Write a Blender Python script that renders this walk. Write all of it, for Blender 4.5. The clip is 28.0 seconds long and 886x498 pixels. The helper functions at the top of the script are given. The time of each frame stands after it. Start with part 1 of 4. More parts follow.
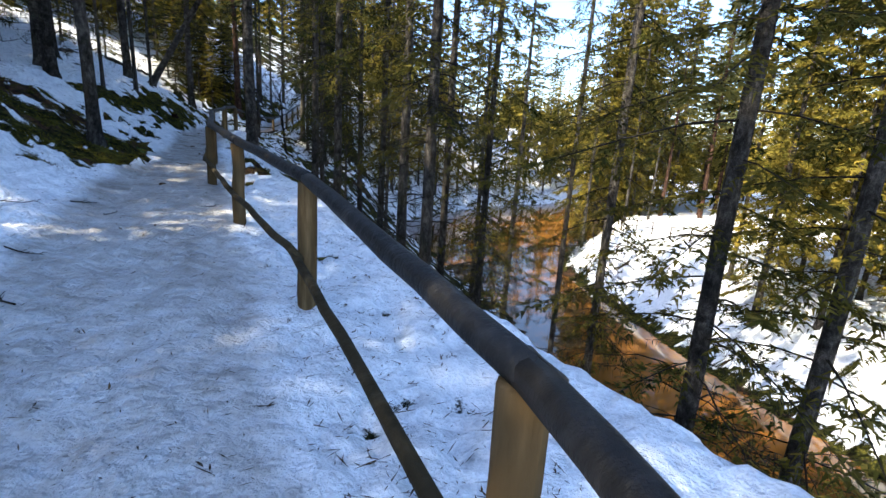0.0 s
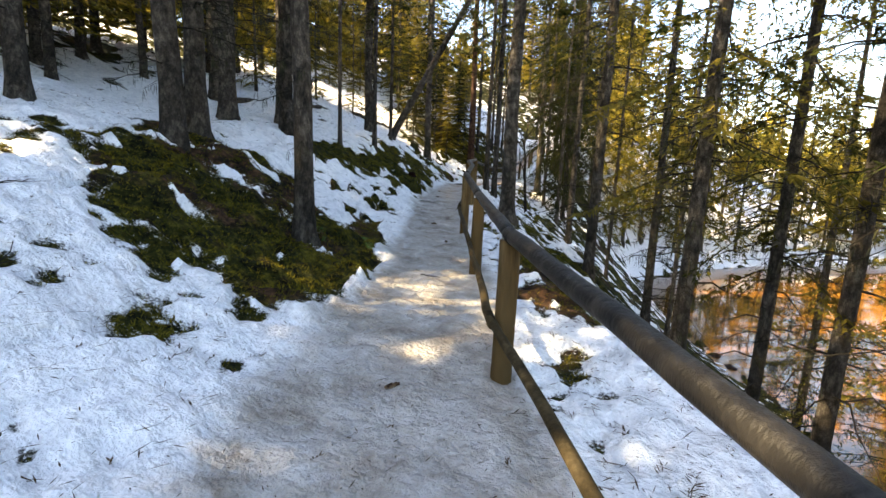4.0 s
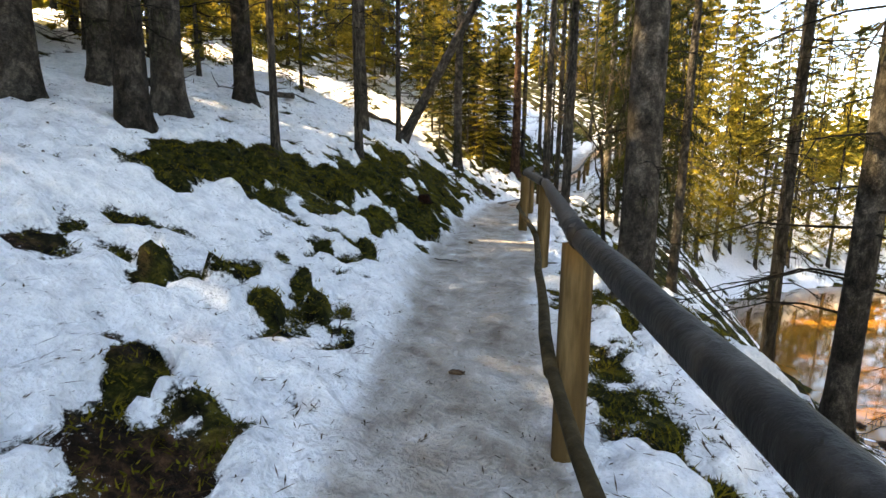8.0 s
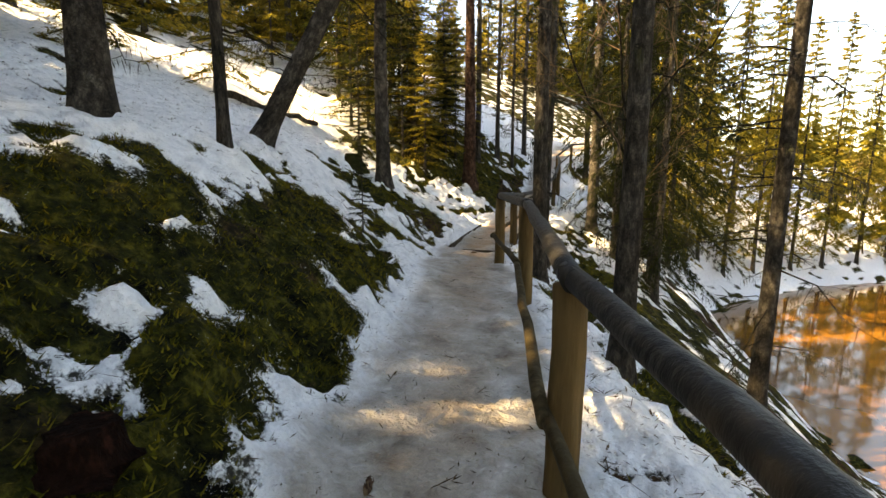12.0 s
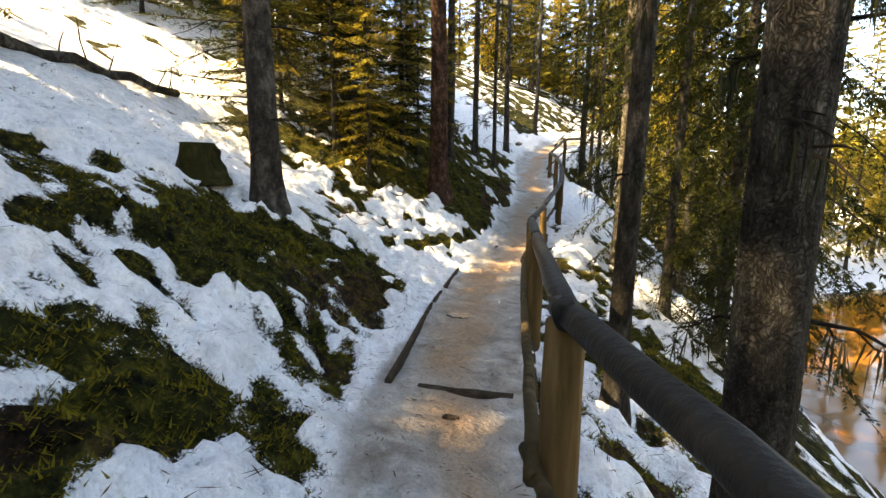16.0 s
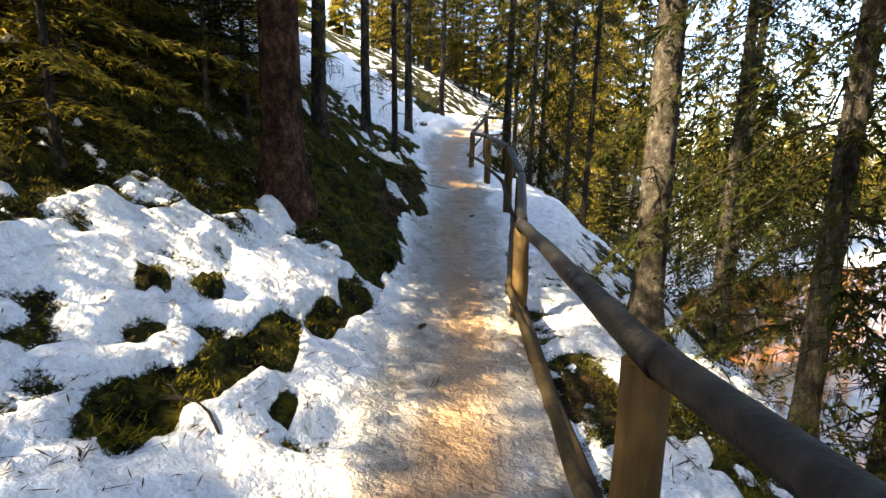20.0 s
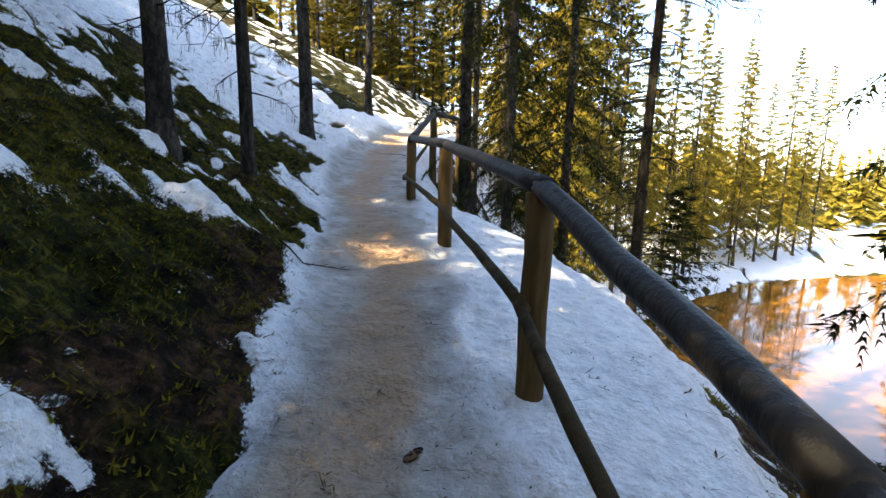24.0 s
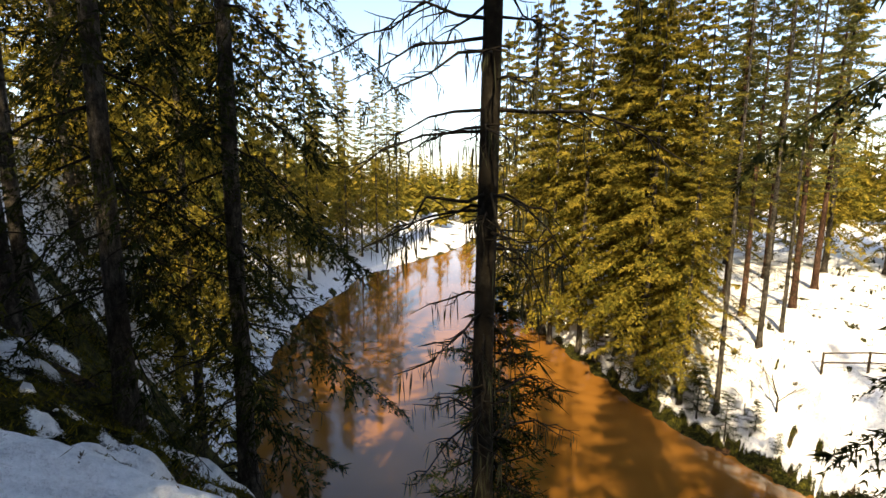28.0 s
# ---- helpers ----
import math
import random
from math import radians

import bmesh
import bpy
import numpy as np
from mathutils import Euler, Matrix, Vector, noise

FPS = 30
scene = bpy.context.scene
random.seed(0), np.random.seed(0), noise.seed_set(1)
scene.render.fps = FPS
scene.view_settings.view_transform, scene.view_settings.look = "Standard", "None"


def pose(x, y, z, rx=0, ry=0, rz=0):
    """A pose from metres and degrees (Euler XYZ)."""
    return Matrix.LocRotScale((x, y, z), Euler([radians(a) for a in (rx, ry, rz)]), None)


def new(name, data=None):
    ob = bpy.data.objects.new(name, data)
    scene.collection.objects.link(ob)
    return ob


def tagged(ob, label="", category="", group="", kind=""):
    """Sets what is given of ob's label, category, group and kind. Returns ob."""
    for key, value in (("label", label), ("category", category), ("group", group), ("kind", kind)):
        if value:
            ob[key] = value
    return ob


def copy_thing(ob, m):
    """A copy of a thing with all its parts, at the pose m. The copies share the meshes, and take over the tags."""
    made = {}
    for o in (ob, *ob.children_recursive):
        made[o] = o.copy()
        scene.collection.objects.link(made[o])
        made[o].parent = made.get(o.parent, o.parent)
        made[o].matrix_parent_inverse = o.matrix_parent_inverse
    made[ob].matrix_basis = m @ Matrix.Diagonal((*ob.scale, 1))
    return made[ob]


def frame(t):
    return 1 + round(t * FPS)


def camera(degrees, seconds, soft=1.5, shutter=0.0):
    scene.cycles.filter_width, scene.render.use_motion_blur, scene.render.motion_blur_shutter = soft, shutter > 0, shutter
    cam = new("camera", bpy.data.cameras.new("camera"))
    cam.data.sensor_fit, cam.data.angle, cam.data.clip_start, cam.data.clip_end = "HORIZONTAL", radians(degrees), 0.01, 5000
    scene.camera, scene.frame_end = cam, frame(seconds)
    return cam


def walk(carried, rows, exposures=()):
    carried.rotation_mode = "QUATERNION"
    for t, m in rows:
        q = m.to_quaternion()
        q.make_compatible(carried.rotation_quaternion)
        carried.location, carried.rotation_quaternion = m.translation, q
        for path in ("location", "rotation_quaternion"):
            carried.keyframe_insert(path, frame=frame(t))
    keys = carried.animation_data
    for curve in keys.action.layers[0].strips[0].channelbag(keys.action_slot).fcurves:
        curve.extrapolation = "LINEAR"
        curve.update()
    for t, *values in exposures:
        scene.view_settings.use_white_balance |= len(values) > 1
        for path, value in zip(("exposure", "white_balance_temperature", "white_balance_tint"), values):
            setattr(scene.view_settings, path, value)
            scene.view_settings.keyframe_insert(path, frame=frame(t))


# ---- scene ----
# ---- camera and its walk ----
cam = camera(86.4, 28.0)
PATH = [
    (0.0, 0.000, 0.000, 1.500, 76.31, -3.59, 0.83),
    (0.5, -0.363, 0.759, 1.565, 76.89, -3.28, 8.24),
    (1.0, -0.766, 1.460, 1.598, 77.21, -3.01, 12.51),
    (1.5, -1.146, 2.133, 1.624, 77.60, -3.06, 15.09),
    (2.0, -1.545, 2.762, 1.679, 77.83, -3.04, 16.97),
    (2.5, -1.912, 3.347, 1.730, 78.37, -2.94, 18.98),
    (3.0, -2.301, 3.930, 1.788, 78.80, -2.88, 20.80),
    (3.5, -2.740, 4.508, 1.859, 79.66, -2.66, 23.26),
    (5.5, -4.141, 7.198, 1.834, 79.84, -1.39, 27.47),
    (6.0, -4.458, 7.879, 1.867, 80.20, -0.89, 27.99),
    (6.5, -4.792, 8.616, 1.919, 80.39, -1.06, 28.54),
    (7.0, -5.130, 9.318, 1.940, 80.47, -0.80, 29.71),
    (7.5, -5.451, 10.048, 1.938, 80.63, -0.94, 29.70),
    (8.0, -5.807, 10.769, 1.962, 80.72, -0.75, 29.42),
    (8.5, -6.184, 11.502, 2.003, 80.56, -0.77, 28.61),
    (9.0, -6.575, 12.185, 2.074, 80.45, -0.67, 26.99),
    (9.5, -6.915, 12.809, 2.140, 80.64, -0.56, 25.85),
    (10.0, -7.201, 13.485, 2.202, 80.71, -0.34, 24.91),
    (10.5, -7.485, 14.183, 2.270, 80.86, -0.07, 24.79),
    (11.0, -7.746, 14.961, 2.338, 80.67, -0.26, 23.71),
    (11.5, -8.005, 15.741, 2.355, 80.60, -0.10, 23.24),
    (12.0, -8.277, 16.492, 2.383, 80.57, -0.13, 23.08),
    (12.5, -8.534, 17.166, 2.412, 80.36, 0.01, 22.80),
    (14.5, -9.409, 19.626, 2.476, 80.20, -0.21, 22.61),
    (15.0, -9.617, 20.251, 2.485, 80.04, -0.29, 21.87),
    (15.5, -9.844, 20.846, 2.488, 80.08, -0.25, 21.05),
    (16.0, -10.063, 21.459, 2.512, 80.23, -0.50, 19.44),
    (16.5, -10.290, 22.053, 2.520, 80.48, -0.44, 18.55),
    (17.0, -10.484, 22.671, 2.493, 80.13, -0.70, 16.56),
    (17.5, -10.679, 23.284, 2.462, 79.54, -0.33, 14.47),
    (18.0, -10.838, 23.955, 2.366, 78.94, -0.81, 12.49),
    (18.5, -11.029, 24.644, 2.320, 79.08, -1.06, 11.16),
    (19.0, -11.202, 25.356, 2.330, 79.55, -1.11, 10.06),
    (19.5, -11.365, 26.097, 2.339, 79.68, -1.19, 8.25),
    (20.0, -11.522, 26.770, 2.321, 79.49, -1.07, 6.73),
    (20.5, -11.600, 27.489, 2.308, 79.16, -1.28, 4.66),
    (22.5, -11.715, 30.565, 2.344, 80.46, -1.14, 3.89),
    (23.0, -11.792, 31.320, 2.398, 80.75, -1.19, 3.65),
    (23.5, -11.857, 32.002, 2.512, 80.91, -1.07, 2.90),
    (24.0, -11.847, 32.677, 2.623, 80.57, -1.17, -0.35),
    (24.5, -11.811, 33.299, 2.677, 80.89, -1.13, -6.73),
    (25.0, -11.649, 33.867, 2.795, 81.34, -1.18, -15.10),
    (25.5, -11.585, 34.397, 2.931, 81.43, -0.86, -23.15),
    (26.0, -11.605, 34.828, 3.017, 81.63, -0.69, -31.55),
    (26.5, -11.505, 35.270, 3.071, 81.58, -0.75, -37.42),
    (27.0, -11.480, 35.697, 3.108, 81.40, -0.71, -41.57),
    (27.5, -11.487, 36.104, 3.166, 81.44, -0.55, -43.85),
    (28.0, -11.498, 36.596, 3.212, 81.38, -0.38, -45.77),
]
# the clip's camera brightens in the shade of the wood
EXPOSURE = [(0.0, 2.05, 5500, 10), (3.0, 2.7, 7000, 10), (7.0, 3.3, 8200, 10), (9.0, 3.1, 8400, 10), (12.0, 2.85, 9500, 10), (15.0, 3.1, 8500, 10), (18.0, 3.1, 7900, 10), (20.0, 2.75, 7000, 10), (23.0, 2.85, 7100, 10), (25.5, 2.4, 6300, 10), (28.0, 1.55, 7100, 10)]
walk(cam, [(t, pose(x, y, z, rx, ry, rz)) for t, x, y, z, rx, ry, rz in PATH], EXPOSURE)

# ---- sky and sun ----
SUN_ELEV, SUN_AZ = radians(41.0), radians(240.0)   # compass bearing of the sun, clockwise from +y
world = bpy.data.worlds.new("sky_world")
scene.world = world
world.use_nodes = True
wt = world.node_tree
sky = wt.nodes.new("ShaderNodeTexSky")
sky.sky_type = "NISHITA"
sky.sun_disc = False
sky.sun_elevation, sky.sun_rotation = SUN_ELEV, SUN_AZ
sky.air_density, sky.dust_density = 1.0, 1.2
wt.nodes["Background"].inputs["Strength"].default_value = 0.13
wt.links.new(sky.outputs["Color"], wt.nodes["Background"].inputs["Color"])
sun = new("sun", bpy.data.lights.new("sun", "SUN"))
sun.data.energy, sun.data.angle, sun.data.color = 5.0, radians(0.6), (1.0, 0.82, 0.53)
sun_way = Vector((math.sin(SUN_AZ) * math.cos(SUN_ELEV), math.cos(SUN_AZ) * math.cos(SUN_ELEV), math.sin(SUN_ELEV)))
sun.matrix_world = Matrix.Translation(sun_way * 60) @ sun_way.to_track_quat("Z", "Y").to_matrix().to_4x4()

# ---- the lie of the land ----
WATER = -8.7
LINE_Y = np.array([-40, -6, 0, 3, 6, 8, 10.5, 13, 16, 18.5, 21, 23, 25, 28, 31, 34, 36, 38, 40, 43, 47, 52, 70, 120.0])
LINE_X = np.array([14, 0.9, -0.9, -2.2, -3.75, -4.7, -5.75, -6.95, -8.15, -9.1, -9.95, -10.6, -11.15, -11.65, -11.85, -12.1, -12.3, -12.6, -12.95, -13.3, -13.0, -12.3, -9, 0.0])
LINE_Z = np.array([-1.5, -0.2, 0.0, 0.1, 0.26, 0.36, 0.46, 0.62, 0.87, 0.94, 1.0, 0.97, 0.85, 0.82, 0.86, 1.3, 1.6, 1.85, 2.12, 2.75, 3.5, 4.0, 5.0, 8.0])
# heights of the bank above the path, at steps of the way from the path's middle
BANK_U = np.array([0.0, 0.55, 1.1, 1.9, 2.8, 4.0, 6.0, 10.0, 18.0, 40.0, 150.0])
BANK_Y = np.array([-5.0, 3.0, 8.0, 11.0, 15.0, 19.0, 24.0, 28.0, 33.0, 38.0, 45.0])
BANK_H = np.array([
    [0, 0.02, 0.1, 0.3, 0.6, 1.0, 1.7, 2.8, 5.0, 9.0, 25],
    [0, 0.02, 0.1, 0.3, 0.7, 1.3, 2.0, 3.0, 5.5, 9.5, 25],
    [0, 0.02, 0.15, 0.5, 1.1, 1.6, 2.1, 3.0, 5.5, 9.5, 25],
    [0, 0.03, 0.2, 0.65, 1.3, 1.75, 2.2, 3.1, 5.5, 9.5, 25],
    [0, 0.05, 0.4, 0.85, 1.45, 1.8, 2.4, 3.4, 6.0, 10, 25],
    [0, 0.06, 0.5, 1.15, 1.75, 2.1, 2.8, 4.0, 6.5, 11, 26],
    [0, 0.04, 0.3, 0.95, 1.6, 2.2, 3.2, 4.8, 7.5, 12, 26],
    [0, 0.05, 0.3, 0.75, 1.3, 1.9, 3.0, 5.0, 8.0, 12, 26],
    [0, 0.08, 0.6, 1.2, 2.0, 2.8, 4.0, 6.0, 9.0, 13, 27],
    [0, 0.06, 0.35, 0.8, 1.5, 2.4, 3.8, 6.0, 9.0, 13, 27],
    [0, 0.1, 0.55, 1.0, 1.6, 2.4, 3.6, 5.5, 8.5, 13, 27]])
WEST = [(40, -80), (20, -30), (9, -5), (6.2, 12), (4.8, 22), (3, 30), (0, 38), (-3.5, 45), (-5, 51), (-3, 58), (2, 64.5), (8.5, 72), (16.6, 77.5), (22.7, 82.6), (32, 84.5), (48, 90), (76, 106), (130, 130)]
EAST = [(52, -74), (32, -26), (19.5, -3), (15.6, 12), (12.9, 22), (11.2, 30), (9.8, 37), (11.6, 43.2), (16.1, 50.6), (22, 60), (30.6, 69.6), (42, 80), (62, 92), (84, 98), (134, 122)]


def hash2(ix, iy, seed):
    h = (ix.astype(np.int64) * 374761393 + iy.astype(np.int64) * 668265263 + seed * 982451653) & 0x7FFFFFFF
    h = ((h ^ (h >> 13)) * 1274126177) & 0x7FFFFFFF
    return ((h ^ (h >> 16)) & 0xFFFF) / 65535.0


def value_noise(x, y, size, seed=0):
    x, y = x / size, y / size
    ix, iy = np.floor(x), np.floor(y)
    fx, fy = x - ix, y - iy
    fx, fy = fx * fx * (3 - 2 * fx), fy * fy * (3 - 2 * fy)
    a, b = hash2(ix, iy, seed), hash2(ix + 1, iy, seed)
    c, d = hash2(ix, iy + 1, seed), hash2(ix + 1, iy + 1, seed)
    return (a * (1 - fx) + b * fx) * (1 - fy) + (c * (1 - fx) + d * fx) * fy


def fbm(x, y, size, octaves=3, seed=0):
    total, amp, norm = 0, 1.0, 0
    for k in range(octaves):
        total = total + amp * value_noise(x + 17.3 * k, y - 9.1 * k, size / 2 ** k, seed + k)
        norm, amp = norm + amp, amp * 0.5
    return total / norm


def smooth(a, b, v):
    k = np.clip((v - a) / (b - a), 0, 1)
    return k * k * (3 - 2 * k)


def line_gap(x, y, line):
    best = np.full(x.shape, 1e9)
    for (ax, ay), (bx, by) in zip(line, line[1:]):
        ux, uy = bx - ax, by - ay
        k = np.clip(((x - ax) * ux + (y - ay) * uy) / (ux * ux + uy * uy), 0, 1)
        best = np.minimum(best, np.hypot(x - ax - k * ux, y - ay - k * uy))
    return best


def in_river(x, y):
    ring = WEST + EAST[::-1]
    inside = np.zeros(x.shape, bool)
    for (ax, ay), (bx, by) in zip(ring, ring[1:] + ring[:1]):
        if ay != by:
            inside ^= ((ay > y) != (by > y)) & (x < (bx - ax) * (y - ay) / (by - ay) + ax)
    return inside


def across(x, y):
    """How far to the left of the path's middle a place lies (right: minus)."""
    k = np.interp(y + 0.5, LINE_Y, LINE_X) - np.interp(y - 0.5, LINE_Y, LINE_X)
    return (np.interp(y, LINE_Y, LINE_X) - x) / np.sqrt(1 + k * k)


def bank_height(u, y):
    u, y = np.maximum(u, 0), np.clip(y, BANK_Y[0], BANK_Y[-1])
    j = np.clip(np.searchsorted(BANK_Y, y) - 1, 0, len(BANK_Y) - 2)
    k = (y - BANK_Y[j]) / (BANK_Y[j + 1] - BANK_Y[j])
    k = k * k * (3 - 2 * k)
    rows = np.array([np.interp(u, BANK_U, row) for row in BANK_H])
    flat = rows.reshape(len(BANK_Y), -1)
    jj, n = j.ravel(), np.arange(u.size)
    return (flat[jj, n] * (1 - k.ravel()) + flat[jj + 1, n] * k.ravel()).reshape(u.shape)


def edge_width(y):
    """From the path's middle to the brow of the slope, on the river's side."""
    return np.interp(y, [-10, 2, 4, 6, 9, 11, 13.5, 15.5, 16.8, 18, 22, 26, 30.5, 33.5, 37, 38.5, 40, 45], [4.0, 3.2, 2.5, 2.3, 2.0, 1.45, 1.15, 1.1, 1.4, 1.2, 0.75, 0.75, 1.15, 1.5, 2.25, 1.9, 1.1, 0.9])


def land(x, y):
    """The ground without snow."""
    x, y = np.asarray(x, float), np.asarray(y, float)
    u, zc = across(x, y), np.interp(y, LINE_Y, LINE_Z)
    left = zc + bank_height(u, y)
    gap_w, gap_e, wet = line_gap(x, y, WEST), line_gap(x, y, EAST), in_river(x, y)
    a = np.maximum(-u - edge_width(y), 0)
    d = np.maximum(gap_w - 0.3, 0)
    f = a / np.maximum(a + d, 1e-6)
    zr = zc - np.interp(y, [-5, 4, 8, 31, 34, 42], [0.06, 0.08, 0.03, 0.05, 0.17, 0.17]) * np.clip(-u - 0.55, 0, edge_width(y))
    right = zr - (zr - WATER) * (0.5 * f + 0.5 * smooth(0, 1, f)) - 0.08 * smooth(0, 0.6, a)
    z = np.where(u > 0, left, right)
    east = WATER + 0.5 * smooth(0, 0.7, gap_e) + 3.2 * smooth(0.2, 5.0, gap_e) + 0.8 * smooth(4, 14, gap_e) + 0.03 * np.maximum(gap_e - 14, 0) + 0.6 * (fbm(x, y, 9, 2, 5) - 0.5) * smooth(1, 6, gap_e)
    z = np.where((gap_e < gap_w) & ~wet & (u < -3), east, z)
    bed = WATER - 0.9 * smooth(0, 1.8, np.minimum(gap_w, gap_e)) + 0.02
    z = np.where(wet, bed, z)
    rough = smooth(0.7, 2.2, np.abs(u - 0.1)) * (~wet)
    z = z + rough * (0.22 * (fbm(x, y, 1.7, 3, 11) - 0.5) + 0.5 * smooth(2, 6, np.abs(u)) * (fbm(x, y, 5.0, 2, 3) - 0.5))
    return z + 0.03 * (fbm(x, y, 0.5, 2, 21) - 0.5) + hummocks(x, y)


def hummocks(x, y):
    """Moss cushions swell where the ground is bare."""
    m = smooth(0.25, 0.7, bareness(x, y)) * (np.abs(y - 25) < 35)
    ridge = 1 - np.abs(2 * fbm(x, y, 0.42, 2, 75) - 1)
    return m * (0.24 * (fbm(x, y, 0.6, 2, 71) - 0.38) + 0.16 * (ridge - 0.62) + 0.14 * (fbm(x, y, 0.16, 2, 73) - 0.5))


# mossy or bare ground: stretch of the way, span to the left of the path, how bare
BARE = [(8.2, 12.0, 0.8, 1.4, 1.35), (8.0, 11.0, 1.0, 2.4, 1.2), (7.6, 10.4, 2.0, 4.6, 0.85), (12.2, 15.2, 0.9, 2.2, 0.26), (16.0, 18.2, 0.7, 1.6, 0.85),
        (17.4, 21.4, 0.75, 1.9, 1.0), (17.2, 19.2, 1.6, 2.4, 0.95), (21.2, 23.4, 1.1, 2.2, 0.34), (22.6, 23.6, 0.75, 1.6, 0.6), (23.9, 27.0, 0.8, 2.3, 1.02), (23.4, 25.6, 2.0, 3.2, 0.5), (28.3, 30.0, 2.25, 4.8, 0.9), (47.0, 95.0, 1.5, 40.0, 0.75),
        (10.0, 16.2, -1.7, -0.95, 0.62), (22.0, 27.0, -1.0, -0.62, 0.7), (27.0, 31.5, -1.1, -0.62, 0.52), (29.8, 31.8, 1.7, 4.8, 0.95), (31.0, 36.0, 0.7, 4.8, 1.1), (36.5, 38.6, 0.65, 1.7, 1.2), (35.4, 41.0, 0.9, 4.0, 0.8)]
# single cushions and snow patches: way along, to the left, half length, half breadth, how bare (minus: snow)
SPOTS = [(13.3, 2.85, 0.6, 0.4, 1.3), (14.1, 2.7, 0.6, 0.38, 1.3), (14.9, 2.45, 0.6, 0.36, 1.3), (15.6, 2.0, 0.6, 0.34, 1.25), (16.6, 1.9, 0.7, 0.4, 1.2), (15.3, 1.3, 0.5, 0.22, 1.15), (16.5, 1.0, 0.7, 0.35, 1.2), (17.8, 1.6, 0.6, 0.4, 1.0),
         (13.95, 1.4, 0.12, 0.1, 1.3), (13.35, 1.3, 0.14, 0.1, 1.3), (13.2, 1.08, 0.12, 0.08, 1.3), (12.85, 1.33, 0.15, 0.13, 1.3), (14.1, 2.1, 0.12, 0.08, 1.3), (12.4, 1.9, 0.11, 0.1, 1.3), (11.9, 1.5, 0.2, 0.16, 1.3), (14.5, 1.15, 0.14, 0.1, 1.3),
         (23.1, 2.27, 0.3, 0.12, 1.35), (23.5, 2.33, 0.22, 0.14, 1.35), (23.9, 2.16, 0.26, 0.16, 1.35), (24.1, 2.8, 0.22, 0.14, 1.3), (23.65, 3.05, 0.18, 0.14, 1.3), (23.45, 1.9, 0.12, 0.1, 1.35), (22.5, 1.35, 0.4, 0.16, 1.35), (22.95, 1.25, 0.35, 0.18, 1.35), (10.65, 2.8, 0.3, 0.25, 1.2), (11.1, 2.4, 0.16, 0.14, 1.3), (12.95, 1.64, 0.3, 0.14, 1.3),
         (28.5, 1.33, 0.3, 0.13, 1.5), (28.9, 1.2, 0.32, 0.13, 1.5), (29.4, 1.1, 0.35, 0.13, 1.5), (29.95, 0.95, 0.35, 0.13, 1.5), (30.5, 0.88, 0.4, 0.15, 1.5), (31.2, 0.98, 0.5, 0.2, 1.4), (29.17, 1.73, 0.12, 0.1, 1.4), (29.45, 1.55, 0.12, 0.08, 1.4), (28.9, 0.87, 0.14, 0.07, 1.4), (27.9, 1.6, 0.15, 0.12, 1.3),
         (17.65, 1.5, 0.32, 0.2, -0.72), (18.1, 0.85, 0.3, 0.18, -0.72), (23.55, 1.45, 0.3, 0.2, -0.9), (22.4, 2.5, 0.7, 0.4, -0.9), (33.0, 0.7, 0.36, 0.16, -0.8), (35.7, 0.95, 0.8, 0.36, 1.3), (37.1, 0.85, 0.7, 0.26, 1.3), (34.4, 0.72, 0.7, 0.2, 1.2)]


def mossiness(x, y):
    """1: green moss, 0: brown needles and soil."""
    brown = smooth(7.5, 8.5, y) * smooth(12.5, 11.5, y) + smooth(32.0, 33.0, y) * smooth(37.5, 36.0, y) * smooth(1.3, 0.8, across(x, y)) - 0.5 * smooth(31.0, 32.0, y) * smooth(40.0, 38.0, y) * smooth(1.0, 1.5, across(x, y))
    brown = brown + smooth(23.4, 24.2, y) * smooth(27.0, 26.3, y) * smooth(1.8, 1.2, across(x, y))
    return np.clip(0.24 + 1.05 * fbm(x, y, 0.9, 3, 61) - 0.26 * brown, 0, 1)


def bareness(x, y):
    u = across(x, y)
    m = np.zeros(x.shape)
    for y0, y1, u0, u1, k in BARE:
        m = np.maximum(m, k * smooth(y0 - 0.5, y0 + 0.4, y) * smooth(y1 + 0.5, y1 - 0.4, y) * smooth(u0 - 0.25, u0 + 0.2, u) * smooth(u1 + 0.7, u1 - 0.5, u))
    for sy, su, hy, hu, k in SPOTS:
        f = smooth(1.3, 0.6, np.hypot((y - sy) / hy, (u - su) / hu))
        m = np.maximum(m, k * f) if k > 0 else m * (1 + k * f)
    e = -u - edge_width(y)
    gap_e, gap_w, wet = line_gap(x, y, EAST), line_gap(x, y, WEST), in_river(x, y)
    slope = (0.42 + 0.22 * smooth(14, 16, y) * smooth(32, 29, y)) * smooth(0.0, 0.5, e) + 0.25 * smooth(1.5, 3.5, e)
    slope = np.maximum(slope, 0.75 * smooth(2.0, 0.3, gap_w)) + 0.35 * smooth(37, 39.5, y) * smooth(49, 46, y) * smooth(0, 0.4, e)
    slope = np.where((y > 49) & (gap_w < 16), 0.1 + 0.7 * smooth(0.9, 0.1, gap_w), slope)
    slope = np.where(gap_w < gap_e, slope, 0.9 * smooth(0.9, 0.2, gap_e))
    m = np.maximum(m, np.where(u < 0, slope, 0))
    m = np.maximum(m, 0.68 * smooth(9, 13, u))
    return np.where(wet, 1.6, m)


